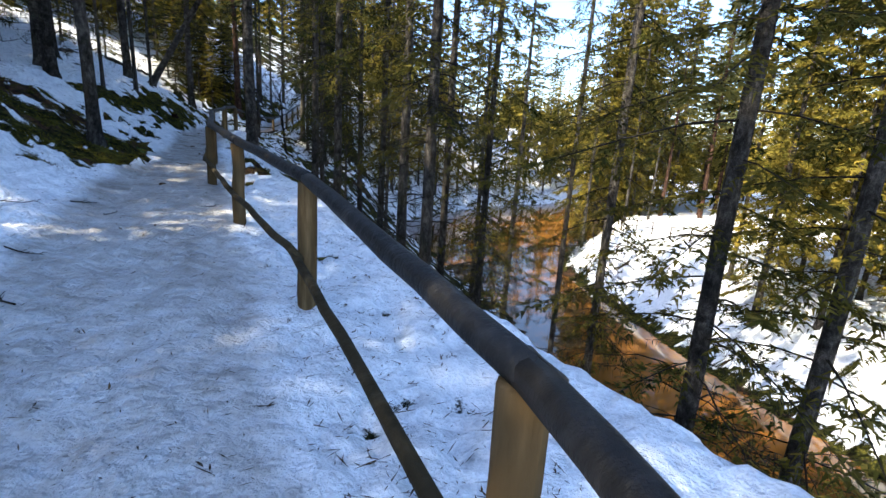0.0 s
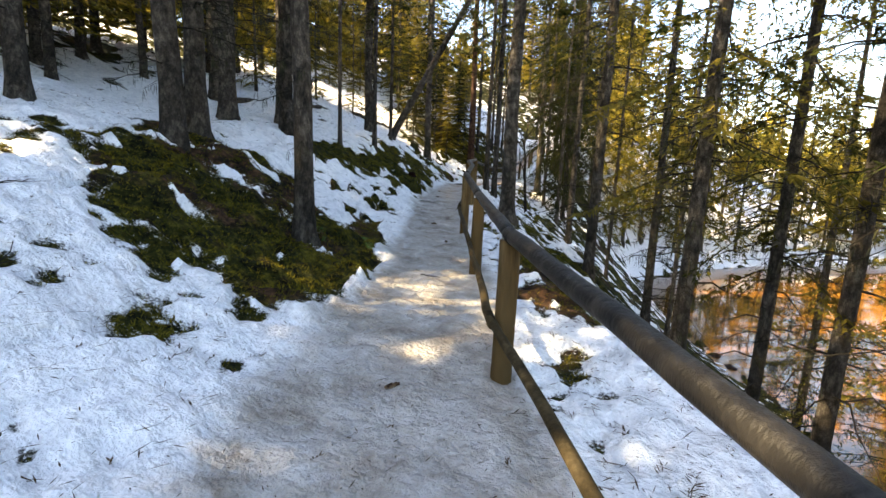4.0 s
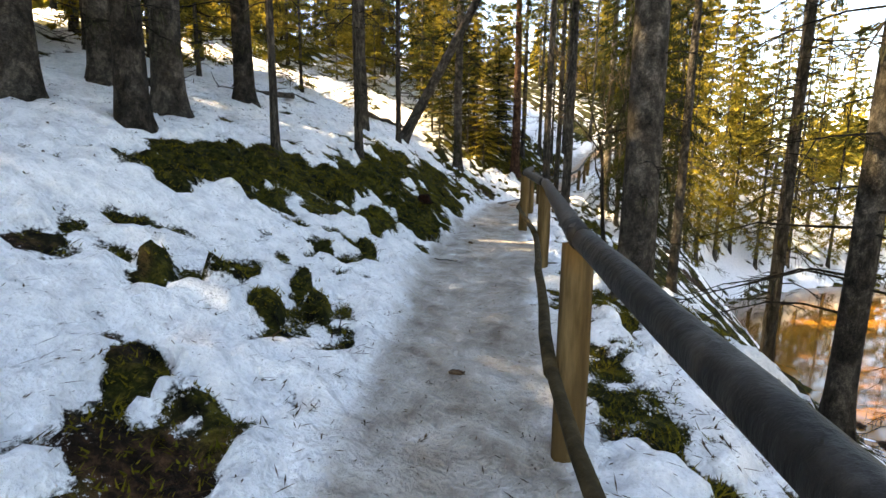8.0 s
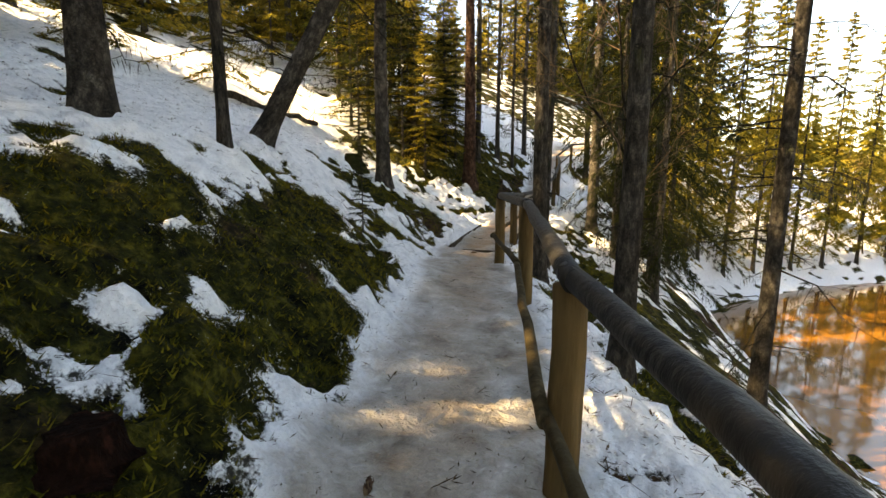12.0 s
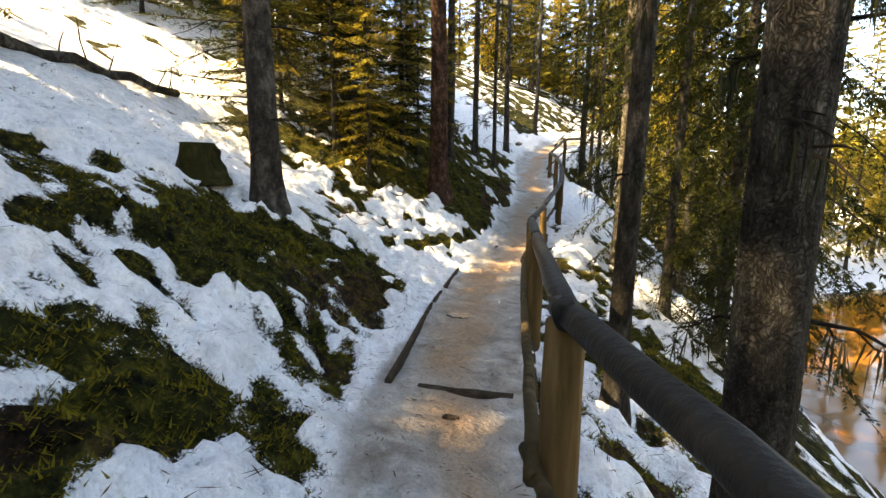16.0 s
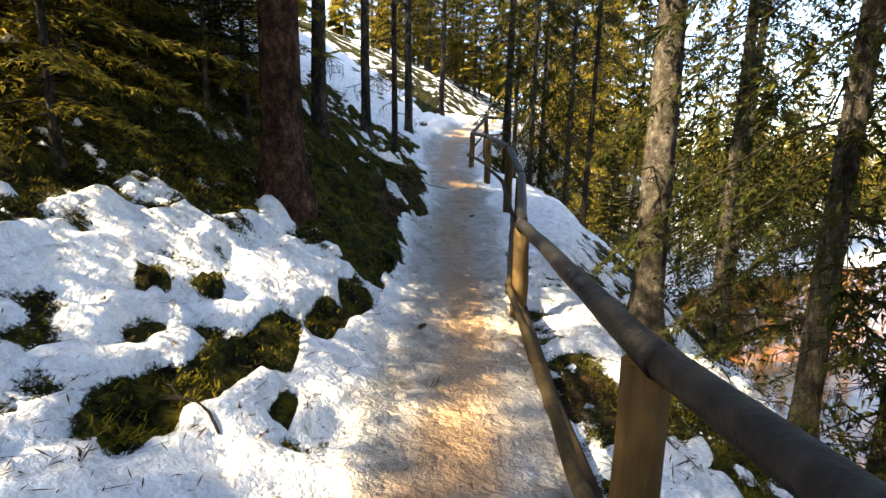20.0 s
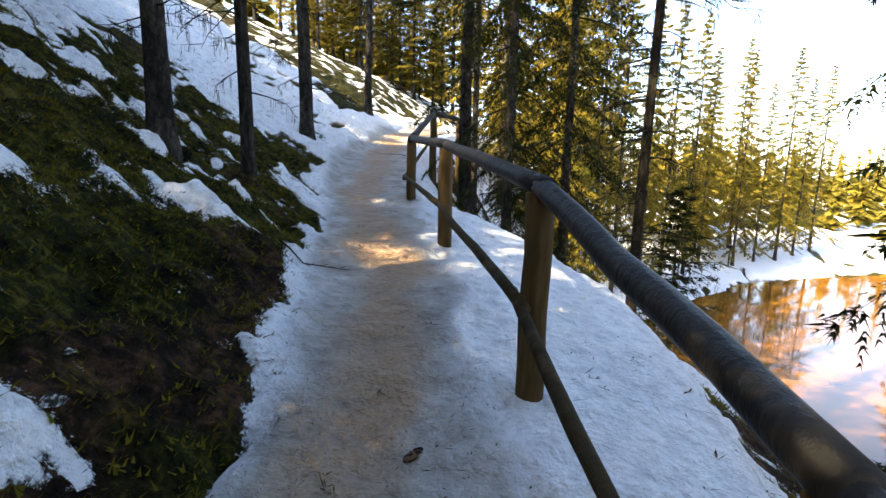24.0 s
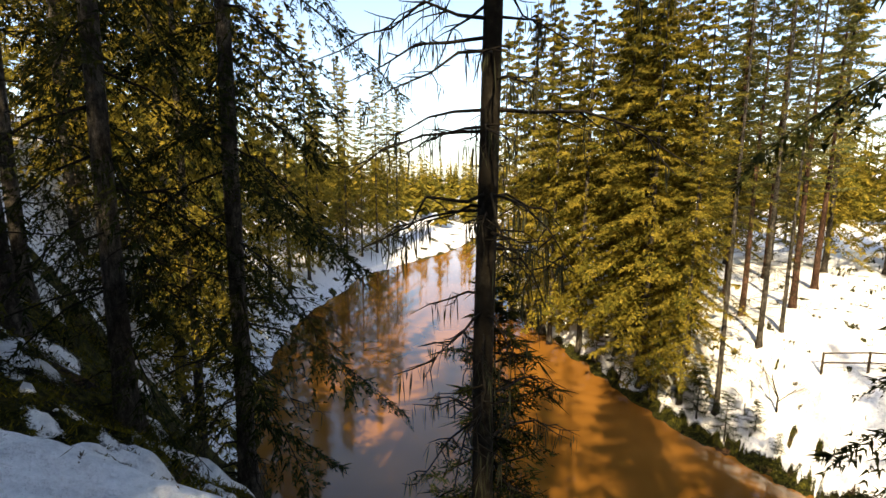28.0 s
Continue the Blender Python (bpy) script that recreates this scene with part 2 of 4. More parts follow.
def tread(x, y):
    """1 on the trodden path, 0 off it."""
    u = across(x, y)
    w = np.interp(y, [-5, 2, 8, 12, 24, 30, 33, 37, 42], [1.3, 1.0, 0.85, 0.6, 0.52, 0.5, 0.5, 0.55, 0.7])
    sharp = smooth(23.6, 24.4, y) * smooth(29.0, 27.6, y)
    return smooth(w + 0.3 - 0.2 * sharp, w - 0.22 + 0.17 * sharp, np.abs(u) + (0.45 - 0.32 * sharp) * (fbm(x, y, 0.7, 3, 31) - 0.5))


def snow_depth(x, y):
    """Depth of the snow over the ground; below nought where the ground shows."""
    p = tread(x, y)
    s = 0.36 + 0.2 * smooth(8, 7, y) - 0.66 * bareness(x, y) + 0.7 * (fbm(x, y, 1.0, 3, 41) - 0.5) + 1.2 * (fbm(x, y, 0.4, 3, 43) - 0.5) + 0.9 * (fbm(x, y, 0.14, 3, 47) - 0.5)
    s = s * (1 - p) + 0.35 * p
    bumps = ((0.11 + 0.06 * smooth(9, 5, y)) * (fbm(x, y, 0.36, 3, 51) - 0.5) + 0.075 * (fbm(x, y, 0.15, 2, 57) - 0.5)) * (1 - 0.5 * p)
    drift = smooth(32.5, 35.0, y) * smooth(0.55, 0.9, -across(x, y)) * smooth(0.5, -0.2, -across(x, y) - edge_width(y))
    return np.clip(s + 0.45 * drift, -0.5, 0.5) * 0.2 + np.where(s > 0, bumps * (1 - 0.75 * drift), 0)

# ---- materials ----
def material(name):
    m = bpy.data.materials.new(name)
    m.use_nodes = True
    return m, m.node_tree, m.node_tree.nodes["Principled BSDF"]


def node(t, kind, **sockets):
    n = t.nodes.new(kind)
    for k, v in sockets.items():
        n.inputs[k.replace("_", " ")].default_value = v
    return n


def noise_tex(t, scale, detail=4.0, rough=0.55, stretch=None, coords="Object"):
    tc = t.nodes.new("ShaderNodeTexCoord")
    n = node(t, "ShaderNodeTexNoise", Scale=scale, Detail=detail, Roughness=rough)
    if stretch:
        mp = t.nodes.new("ShaderNodeMapping")
        mp.inputs["Scale"].default_value = stretch
        t.links.new(tc.outputs[coords], mp.inputs["Vector"])
        t.links.new(mp.outputs["Vector"], n.inputs["Vector"])
    else:
        t.links.new(tc.outputs[coords], n.inputs["Vector"])
    return n


def ramp(t, source, stops):
    r = t.nodes.new("ShaderNodeValToRGB")
    while len(r.color_ramp.elements) < len(stops):
        r.color_ramp.elements.new(0.5)
    for e, (at, colour) in zip(r.color_ramp.elements, stops):
        e.position, e.color = at, (*colour, 1) if len(colour) == 3 else colour
    t.links.new(source, r.inputs["Fac"])
    return r


def mix(t, fac, a, b, mode="MIX"):
    m = t.nodes.new("ShaderNodeMix")
    m.data_type, m.blend_type = "RGBA", mode
    for sock, v in ((m.inputs[0], fac), (m.inputs[6], a), (m.inputs[7], b)):
        if isinstance(v, (int, float)):
            sock.default_value = v
        elif isinstance(v, tuple):
            sock.default_value = (*v, 1)
        else:
            t.links.new(v, sock)
    return m.outputs[2]


def maths(t, op, a, b):
    m = t.nodes.new("ShaderNodeMath")
    m.operation = op
    for sock, v in zip(m.inputs, (a, b)):
        if isinstance(v, (int, float)):
            sock.default_value = v
        else:
            t.links.new(v, sock)
    return m.outputs[0]


def bump(t, bsdf, height, strength, distance):
    b = node(t, "ShaderNodeBump", Strength=strength, Distance=distance)
    t.links.new(height, b.inputs["Height"])
    t.links.new(b.outputs["Normal"], bsdf.inputs["Normal"])


def wood_like(name, dark, mid, light, scale=6.0, stretch=(1, 1, 0.15), rough=0.75, bump_by=0.02, vary=0.25):
    m, t, b = material(name)
    n1, n2 = noise_tex(t, scale, 6, 0.65, stretch), noise_tex(t, 1.3, 3)
    grain = ramp(t, n1.outputs["Fac"], [(0.28, dark), (0.52, mid), (0.75, light)])
    worn = mix(t, ramp(t, n2.outputs["Fac"], [(0.4, (0, 0, 0)), (0.65, (1, 1, 1))]).outputs["Color"], grain.outputs["Color"], mid)
    info = t.nodes.new("ShaderNodeObjectInfo")
    shade = ramp(t, info.outputs["Random"], [(0.0, (1 - vary,) * 3), (1.0, (1 + vary * 0.4,) * 3)])
    t.links.new(mix(t, 1.0, worn, shade.outputs["Color"], "MULTIPLY"), b.inputs["Base Color"])
    b.inputs["Roughness"].default_value = rough
    b.inputs["Specular IOR Level"].default_value = 0.2 if rough < 0.7 else 0.05
    bump(t, b, n1.outputs["Fac"], 0.9, bump_by)
    return m


def needle(name, dark, light, warm, through_leaf=0.22):
    m, t, b = material(name)
    g = t.nodes.new("ShaderNodeNewGeometry")
    info = t.nodes.new("ShaderNodeObjectInfo")
    n = noise_tex(t, 0.9, 2)
    c = ramp(t, g.outputs["Random Per Island"], [(0.0, dark), (0.7, light), (1.0, warm)])
    c2 = mix(t, ramp(t, n.outputs["Fac"], [(0.35, (0, 0, 0)), (0.7, (0.6, 0.6, 0.6))]).outputs["Color"], c.outputs["Color"], warm)
    shade = ramp(t, info.outputs["Random"], [(0.0, (0.75,) * 3), (1.0, (1.2,) * 3)])
    t.links.new(mix(t, 1.0, c2, shade.outputs["Color"], "MULTIPLY"), b.inputs["Base Color"])
    b.inputs["Roughness"].default_value = 0.8
    b.inputs["Specular IOR Level"].default_value = 0.03
    trans = node(t, "ShaderNodeBsdfTranslucent")
    t.links.new(c2, trans.inputs["Color"])
    mx = t.nodes.new("ShaderNodeMixShader")
    mx.inputs[0].default_value = through_leaf
    t.links.new(b.outputs[0], mx.inputs[1])
    t.links.new(trans.outputs[0], mx.inputs[2])
    t.links.new(mx.outputs[0], t.nodes["Material Output"].inputs["Surface"])
    return m


def scaly_bark(name, dark, mid, light, size=30.0, stretch=(1, 1, 0.55)):
    """Thin bark scales with dark cracks between them, lichen-pale patches."""
    m, t, b = material(name)
    tc = t.nodes.new("ShaderNodeTexCoord")
    mp = t.nodes.new("ShaderNodeMapping")
    mp.inputs["Scale"].default_value = stretch
    warp = noise_tex(t, 7.0, 3)
    t.links.new(mix(t, 0.3, tc.outputs["Object"], warp.outputs["Color"], "ADD"), mp.inputs["Vector"])
    cells = node(t, "ShaderNodeTexVoronoi", Scale=size)
    cells.feature = "DISTANCE_TO_EDGE"
    t.links.new(mp.outputs["Vector"], cells.inputs["Vector"])
    crack = ramp(t, cells.outputs["Distance"], [(0.0, (0.4,) * 3), (0.2, (1, 1, 1))])
    n1, n2, n3 = noise_tex(t, 14, 6, 0.7, (1, 1, 0.5)), noise_tex(t, 1.6, 4), noise_tex(t, 60, 3, 0.7)
    tone = ramp(t, n1.outputs["Fac"], [(0.3, dark), (0.5, mid), (0.72, light)])
    pale = ramp(t, n2.outputs["Fac"], [(0.4, (0.55,) * 3), (0.66, (1.25,) * 3)])
    c = mix(t, 1.0, mix(t, 0.75, tone.outputs["Color"], crack.outputs["Color"], "MULTIPLY"), pale.outputs["Color"], "MULTIPLY")
    info = t.nodes.new("ShaderNodeObjectInfo")
    shade = ramp(t, info.outputs["Random"], [(0.0, (0.7,) * 3), (1.0, (1.2,) * 3)])
    t.links.new(mix(t, 1.0, c, shade.outputs["Color"], "MULTIPLY"), b.inputs["Base Color"])
    b.inputs["Roughness"].default_value = 0.92
    b.inputs["Specular IOR Level"].default_value = 0.05
    bump(t, b, maths(t, "ADD", crack.outputs["Color"], maths(t, "MULTIPLY", n3.outputs["Fac"], 0.6)), 1.0, 0.02)
    return m


RAIL_WOOD = wood_like("weathered_rail", (0.004, 0.0036, 0.0032), (0.016, 0.0145, 0.013), (0.062, 0.056, 0.05), 11, (1, 1, 0.2), 0.5)
LOW_RAIL_WOOD = wood_like("brown_pole", (0.012, 0.009, 0.005), (0.05, 0.038, 0.02), (0.13, 0.1, 0.055), 11, (1, 1, 0.2), 0.7)
POST_WOOD = wood_like("post_wood", (0.02, 0.012, 0.005), (0.095, 0.062, 0.027), (0.24, 0.165, 0.08), 10, (1, 1, 0.1))
BOARD_WOOD = wood_like("edge_board", (0.015, 0.011, 0.008), (0.045, 0.033, 0.023), (0.1, 0.078, 0.056), 9, (1, 1, 1))
BARK = scaly_bark("spruce_bark", (0.02, 0.017, 0.014), (0.085, 0.075, 0.064), (0.25, 0.225, 0.19), 46.0, (1, 1, 0.7))
PINE_BARK = scaly_bark("pine_bark", (0.02, 0.01, 0.007), (0.075, 0.042, 0.029), (0.21, 0.125, 0.085), 16.0, (1, 1, 0.3))
TWIG = wood_like("dead_twig", (0.006, 0.005, 0.004), (0.02, 0.017, 0.013), (0.05, 0.046, 0.037), 20, (1, 1, 1), 0.9, 0.01)
BROWN_TWIG = wood_like("brown_twig", (0.07, 0.045, 0.025), (0.15, 0.1, 0.06), (0.25, 0.18, 0.11), 20, (1, 1, 1), 0.9, 0.01)
STUMP_WOOD = wood_like("mossy_stump", (0.006, 0.006, 0.003), (0.025, 0.024, 0.008), (0.07, 0.06, 0.02), 12, (1, 1, 0.6), 0.95, 0.05)
ROTTEN_WOOD = wood_like("rotten_red_wood", (0.003, 0.002, 0.0015), (0.014, 0.006, 0.004), (0.08, 0.03, 0.018), 22, (1, 1, 0.4), 0.95, 0.09)
LICHEN = needle("hanging_lichen", (0.012, 0.014, 0.009), (0.035, 0.039, 0.024), (0.07, 0.07, 0.042))
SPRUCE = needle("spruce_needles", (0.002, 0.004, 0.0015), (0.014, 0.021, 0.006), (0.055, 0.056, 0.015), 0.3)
# Golden copy of the spruce needles: low sunlight is put into the colour.
SUNLIT_SPRUCE = needle("sunlit_tint_needles", (0.014, 0.02, 0.004), (0.095, 0.095, 0.016), (0.34, 0.25, 0.04), 0.45)
# Copy between the two above: lighter and warmer, some sunlight coloured in.
HALF_SUNLIT_SPRUCE = needle("half_sunlit_tint_needles", (0.006, 0.011, 0.0025), (0.04, 0.048, 0.01), (0.19, 0.15, 0.03), 0.4)
PINE = needle("pine_needles", (0.05, 0.07, 0.025), (0.1, 0.11, 0.035), (0.16, 0.14, 0.05))
MOSS = needle("moss", (0.005, 0.0065, 0.0012), (0.066, 0.073, 0.009), (0.19, 0.145, 0.015))
LEAF = needle("small_green_leaf", (0.03, 0.08, 0.02), (0.06, 0.15, 0.035), (0.1, 0.2, 0.05))
LITTER = needle("needle_litter", (0.018, 0.013, 0.008), (0.05, 0.032, 0.018), (0.11, 0.07, 0.035))


def ground_material():
    m, t, b = material("forest_floor")
    a = t.nodes.new("ShaderNodeAttribute")
    a.attribute_name = "moss"
    d = t.nodes.new("ShaderNodeAttribute")
    d.attribute_name = "depth"
    n1, n2, n3, n4 = noise_tex(t, 1.8, 5), noise_tex(t, 13, 6, 0.7), noise_tex(t, 60, 4, 0.7), noise_tex(t, 4.5, 4)
    tone = maths(t, "ADD", maths(t, "MULTIPLY", n2.outputs["Fac"], 0.6), maths(t, "MULTIPLY", n4.outputs["Fac"], 0.4))
    moss = ramp(t, tone, [(0.4, (0.002, 0.002, 0.0007)), (0.52, (0.025, 0.026, 0.004)), (0.64, (0.115, 0.1, 0.014))])
    soil = ramp(t, tone, [(0.38, (0.003, 0.0024, 0.002)), (0.5, (0.026, 0.015, 0.009)), (0.63, (0.12, 0.062, 0.032))])
    k = ramp(t, maths(t, "ADD", n1.outputs["Fac"], maths(t, "SUBTRACT", a.outputs["Fac"], 0.5)), [(0.42, (0, 0, 0)), (0.58, (1, 1, 1))])
    c = mix(t, k.outputs["Color"], soil.outputs["Color"], moss.outputs["Color"])
    fleck = maths(t, "ADD", maths(t, "MULTIPLY", d.outputs["Fac"], 7.0), maths(t, "ADD", n3.outputs["Fac"], maths(t, "MULTIPLY", n2.outputs["Fac"], 0.7)))
    fleck = ramp(t, fleck, [(0.86, (0, 0, 0)), (0.93, (1, 1, 1))])
    t.links.new(mix(t, fleck.outputs["Color"], c, (0.7, 0.71, 0.73)), b.inputs["Base Color"])
    b.inputs["Roughness"].default_value = 0.95
    b.inputs["Specular IOR Level"].default_value = 0.1
    bump(t, b, maths(t, "ADD", n2.outputs["Fac"], maths(t, "MULTIPLY", n3.outputs["Fac"], 0.5)), 1.0, 0.07)
    return m


def snow_material():
    m, t, b = material("old_snow")
    a = t.nodes.new("ShaderNodeAttribute")
    a.attribute_name = "tread"
    s = t.nodes.new("ShaderNodeAttribute")
    s.attribute_name = "sand"
    d = t.nodes.new("ShaderNodeAttribute")
    d.attribute_name = "depth"
    n1, n2, n3, n4, n5 = noise_tex(t, 1.6, 4), noise_tex(t, 8, 5, 0.6), noise_tex(t, 42, 4, 0.65), noise_tex(t, 120, 2, 0.6), noise_tex(t, 3.2, 4, 0.6)
    # Darker hollows: shading of the lumps put into the colour, along with dirt.
    clean = ramp(t, n2.outputs["Fac"], [(0.3, (0.62, 0.635, 0.66)), (0.5, (0.82, 0.83, 0.84)), (0.68, (0.92, 0.92, 0.925))])
    dirt = maths(t, "ADD", maths(t, "MULTIPLY", n5.outputs["Fac"], 0.6), maths(t, "MULTIPLY", n2.outputs["Fac"], 0.4))
    ice = ramp(t, dirt, [(0.34, (0.14, 0.11, 0.085)), (0.46, (0.31, 0.28, 0.245)), (0.56, (0.42, 0.4, 0.37)), (0.68, (0.62, 0.61, 0.6))])
    fac = maths(t, "ADD", a.outputs["Fac"], maths(t, "MULTIPLY", maths(t, "SUBTRACT", n2.outputs["Fac"], 0.5), 1.2))
    fac = ramp(t, fac, [(0.3, (0, 0, 0)), (0.8, (1, 1, 1))])
    c = mix(t, fac.outputs["Color"], clean.outputs["Color"], ice.outputs["Color"])
    patch = maths(t, "ADD", maths(t, "MULTIPLY", maths(t, "SUBTRACT", n1.outputs["Fac"], 0.5), 1.6), maths(t, "MULTIPLY", maths(t, "SUBTRACT", n2.outputs["Fac"], 0.5), 1.3))
    sand = ramp(t, maths(t, "MULTIPLY", s.outputs["Fac"], maths(t, "ADD", 1.0, maths(t, "MULTIPLY", patch, 1.4))), [(0.15, (0, 0, 0)), (0.75, (0.8, 0.8, 0.8))])
    grit = ramp(t, n3.outputs["Fac"], [(0.3, (0.2, 0.105, 0.042)), (0.7, (0.46, 0.27, 0.12))])
    c = mix(t, sand.outputs["Color"], c, grit.outputs["Color"])
    c = mix(t, 0.28, c, ramp(t, n3.outputs["Fac"], [(0.34, (0.55, 0.55, 0.57)), (0.56, (1, 1, 1))]).outputs["Color"], "MULTIPLY")
    specks = ramp(t, n4.outputs["Fac"], [(0.27, (0.25, 0.2, 0.15)), (0.33, (1, 1, 1))])
    c = mix(t, 0.5, c, specks.outputs["Color"], "MULTIPLY")
    thin = maths(t, "ADD", maths(t, "MULTIPLY", d.outputs["Fac"], 9.0), maths(t, "ADD", maths(t, "MULTIPLY", n3.outputs["Fac"], 0.8), maths(t, "MULTIPLY", n2.outputs["Fac"], 0.5)))
    thin = ramp(t, thin, [(0.62, (1, 1, 1)), (0.78, (0, 0, 0))])
    below = ramp(t, n3.outputs["Fac"], [(0.4, (0.006, 0.005, 0.002)), (0.6, (0.05, 0.045, 0.012))])
    c = mix(t, thin.outputs["Color"], c, below.outputs["Color"])
    t.links.new(c, b.inputs["Base Color"])
    r = ramp(t, fac.outputs["Color"], [(0.0, (0.75,) * 3), (1.0, (0.38,) * 3)])
    t.links.new(r.outputs["Color"], b.inputs["Roughness"])
    bump(t, b, maths(t, "ADD", maths(t, "ADD", n2.outputs["Fac"], n5.outputs["Fac"]), maths(t, "MULTIPLY", n3.outputs["Fac"], 0.16)), 1.0, 0.12)
    return m


def water_material():
    m, t, b = material("brown_river_water")
    n1, n2 = noise_tex(t, 0.35, 4, 0.5, (1, 0.5, 1)), noise_tex(t, 0.12, 3)
    c = ramp(t, n2.outputs["Fac"], [(0.3, (0.085, 0.035, 0.006)), (0.7, (0.21, 0.092, 0.018))])
    t.links.new(c.outputs["Color"], b.inputs["Base Color"])
    b.inputs["Roughness"].default_value = 0.06
    b.inputs["IOR"].default_value = 1.4
    b.inputs["Specular IOR Level"].default_value = 0.9
    bump(t, b, n1.outputs["Fac"], 0.12, 0.1)
    return m


FLOOR, SNOW, RIVER = ground_material(), snow_material(), water_material()

# ---- building helpers ----
class Shape:
    """Gathers corners and faces for one mesh."""

    def __init__(self):
        self.v, self.f, self.n = [], [], 0

    def add(self, verts, faces):
        verts = np.asarray(verts, float).reshape(-1, 3)
        self.v.append(verts)
        self.f.extend([tuple(int(i) + self.n for i in q) for q in faces])
        self.n += len(verts)

    def tube(self, line, radii, sides=6, caps=True):
        line = np.asarray(line, float)
        way = np.gradient(line, axis=0)
        way /= np.linalg.norm(way, axis=1)[:, None] + 1e-9
        ref = np.array([0, 0, 1.0]) if abs(way[:, 2]).mean() < 0.8 else np.array([1.0, 0, 0])
        a = np.cross(way, ref)
        a /= np.linalg.norm(a, axis=1)[:, None] + 1e-9
        b = np.cross(way, a)
        ang = np.arange(sides) * 2 * np.pi / sides
        r = np.asarray(radii, float)
        r = r[:, None] if r.ndim == 1 else r
        ring = line[:, None, :] + r[..., None] * (np.cos(ang)[None, :, None] * a[:, None, :] + np.sin(ang)[None, :, None] * b[:, None, :])
        n = len(line)
        faces = [(i * sides + j, i * sides + (j + 1) % sides, (i + 1) * sides + (j + 1) % sides, (i + 1) * sides + j) for i in range(n - 1) for j in range(sides)]
        if caps:
            faces += [tuple(range(sides))[::-1], tuple(range((n - 1) * sides, n * sides))]
        self.add(ring, faces)

    def blades(self, base, tip, width, side):
        """Many thin leaves at once: from base to tip, as broad as width along side."""
        base, tip, side = (np.asarray(q, float) for q in (base, tip, side))
        mid = base * 0.55 + tip * 0.45
        w = np.asarray(width, float)[:, None] * side * 0.5
        verts = np.stack([base, mid + w, tip, mid - w], 1).reshape(-1, 3)
        k = np.arange(len(base)) * 4
        self.add(verts, np.stack([k, k + 1, k + 2, k + 3], 1).tolist())

    def barbs(self, base, tip, width, side):
        """Thin pointed triangles, broad at the base."""
        w = np.asarray(width, float)[:, None] * side * 0.5
        verts = np.stack([base - w, base + w, tip], 1).reshape(-1, 3)
        k = np.arange(len(base)) * 3
        self.add(verts, np.stack([k, k + 1, k + 2], 1).tolist())

    def mesh(self, name, mat, smooth_faces=True):
        me = bpy.data.meshes.new(name)
        me.from_pydata(np.concatenate(self.v).tolist(), [], self.f)
        if smooth_faces:
            me.polygons.foreach_set("use_smooth", [True] * len(me.polygons))
        me.materials.append(mat)
        me.update()
        return me


def part(name, shape, mat, parent, label="", smooth_faces=True):
    me = shape if isinstance(shape, bpy.types.Mesh) else shape.mesh(name, mat, smooth_faces)
    ob = new(name, me)
    ob.parent = parent
    if label:
        tagged(ob, label)
    return ob


def thing(name, label, category, at=(0, 0, 0), group="", kind=""):
    ob = new(name)
    ob.location = at
    ob.empty_display_size = 0.1
    return tagged(ob, label, category, group, kind)


def ground_z(x, y):
    """The surface that shows: snow or bare ground."""
    x, y = np.atleast_1d(np.asarray(x, float)), np.atleast_1d(np.asarray(y, float))
    return land(x, y) + np.maximum(snow_depth(x, y), 0)


def spread(lo, hi, fine_lo, fine_hi, step, growth, cap, cap_lo, cap_hi):
    """Grid lines: close together in the middle, wider and wider outside."""
    line = list(np.arange(fine_lo, fine_hi, step))
    s, p = step, fine_hi
    while p < hi:
        line.append(p)
        s = min(s * growth, cap) if p < cap_hi else s * growth
        p += s
    s, p = step, fine_lo
    while p > lo:
        s = min(s * growth, cap) if p > cap_lo else s * growth
        p -= s
        line.insert(0, p)
    return np.array(line)


# ---- ground and snow ----
def sheet(name, gx, gy, gz, mat, attributes, keep=None):
    ny, nx = gx.shape
    verts = np.stack([gx, gy, gz], -1).reshape(-1, 3)
    i = (np.arange(ny - 1)[:, None] * nx + np.arange(nx - 1)[None, :]).ravel()
    faces = np.stack([i, i + 1, i + nx + 1, i + nx], 1)
    if keep is not None:
        faces = faces[keep.ravel()[faces].any(1)]
        used = np.unique(faces)
        back = np.full(len(verts), -1)
        back[used] = np.arange(len(used))
        verts, faces = verts[used], back[faces]
        attributes = {k: v.ravel()[used] for k, v in attributes.items()}
    me = bpy.data.meshes.new(name)
    me.from_pydata(verts.tolist(), [], faces.tolist())
    me.polygons.foreach_set("use_smooth", [True] * len(me.polygons))
    for k, v in attributes.items():
        me.attributes.new(k, "FLOAT", "POINT").data.foreach_set("value", np.asarray(v, np.float32).ravel())
    me.materials.append(mat)
    me.update()
    return new(name, me)


# grid lines run along the path and across it, closest beside the path
grid_u, grid_y = spread(-1400, 1400, -1.9, 3.4, 0.04, 1.075, 0.45, -36, 6)[::-1], spread(-1200, 1500, 0.0, 40.0, 0.05, 1.1, 0.55, -2, 76)
mu_, my_ = np.meshgrid(grid_u, grid_y)
bend_ = np.interp(my_ + 0.5, LINE_Y, LINE_X) - np.interp(my_ - 0.5, LINE_Y, LINE_X)
mx_ = np.interp(my_, LINE_Y, LINE_X) - mu_ * np.sqrt(1 + bend_ * bend_)
land_z, deep = land(mx_, my_), snow_depth(mx_, my_)
tread_ = tread(mx_, my_)
tagged(sheet("ground", mx_, my_, land_z, FLOOR, {"moss": mossiness(mx_, my_), "depth": deep}), "mossy forest floor sloping down to the river", "ground", kind="structure")
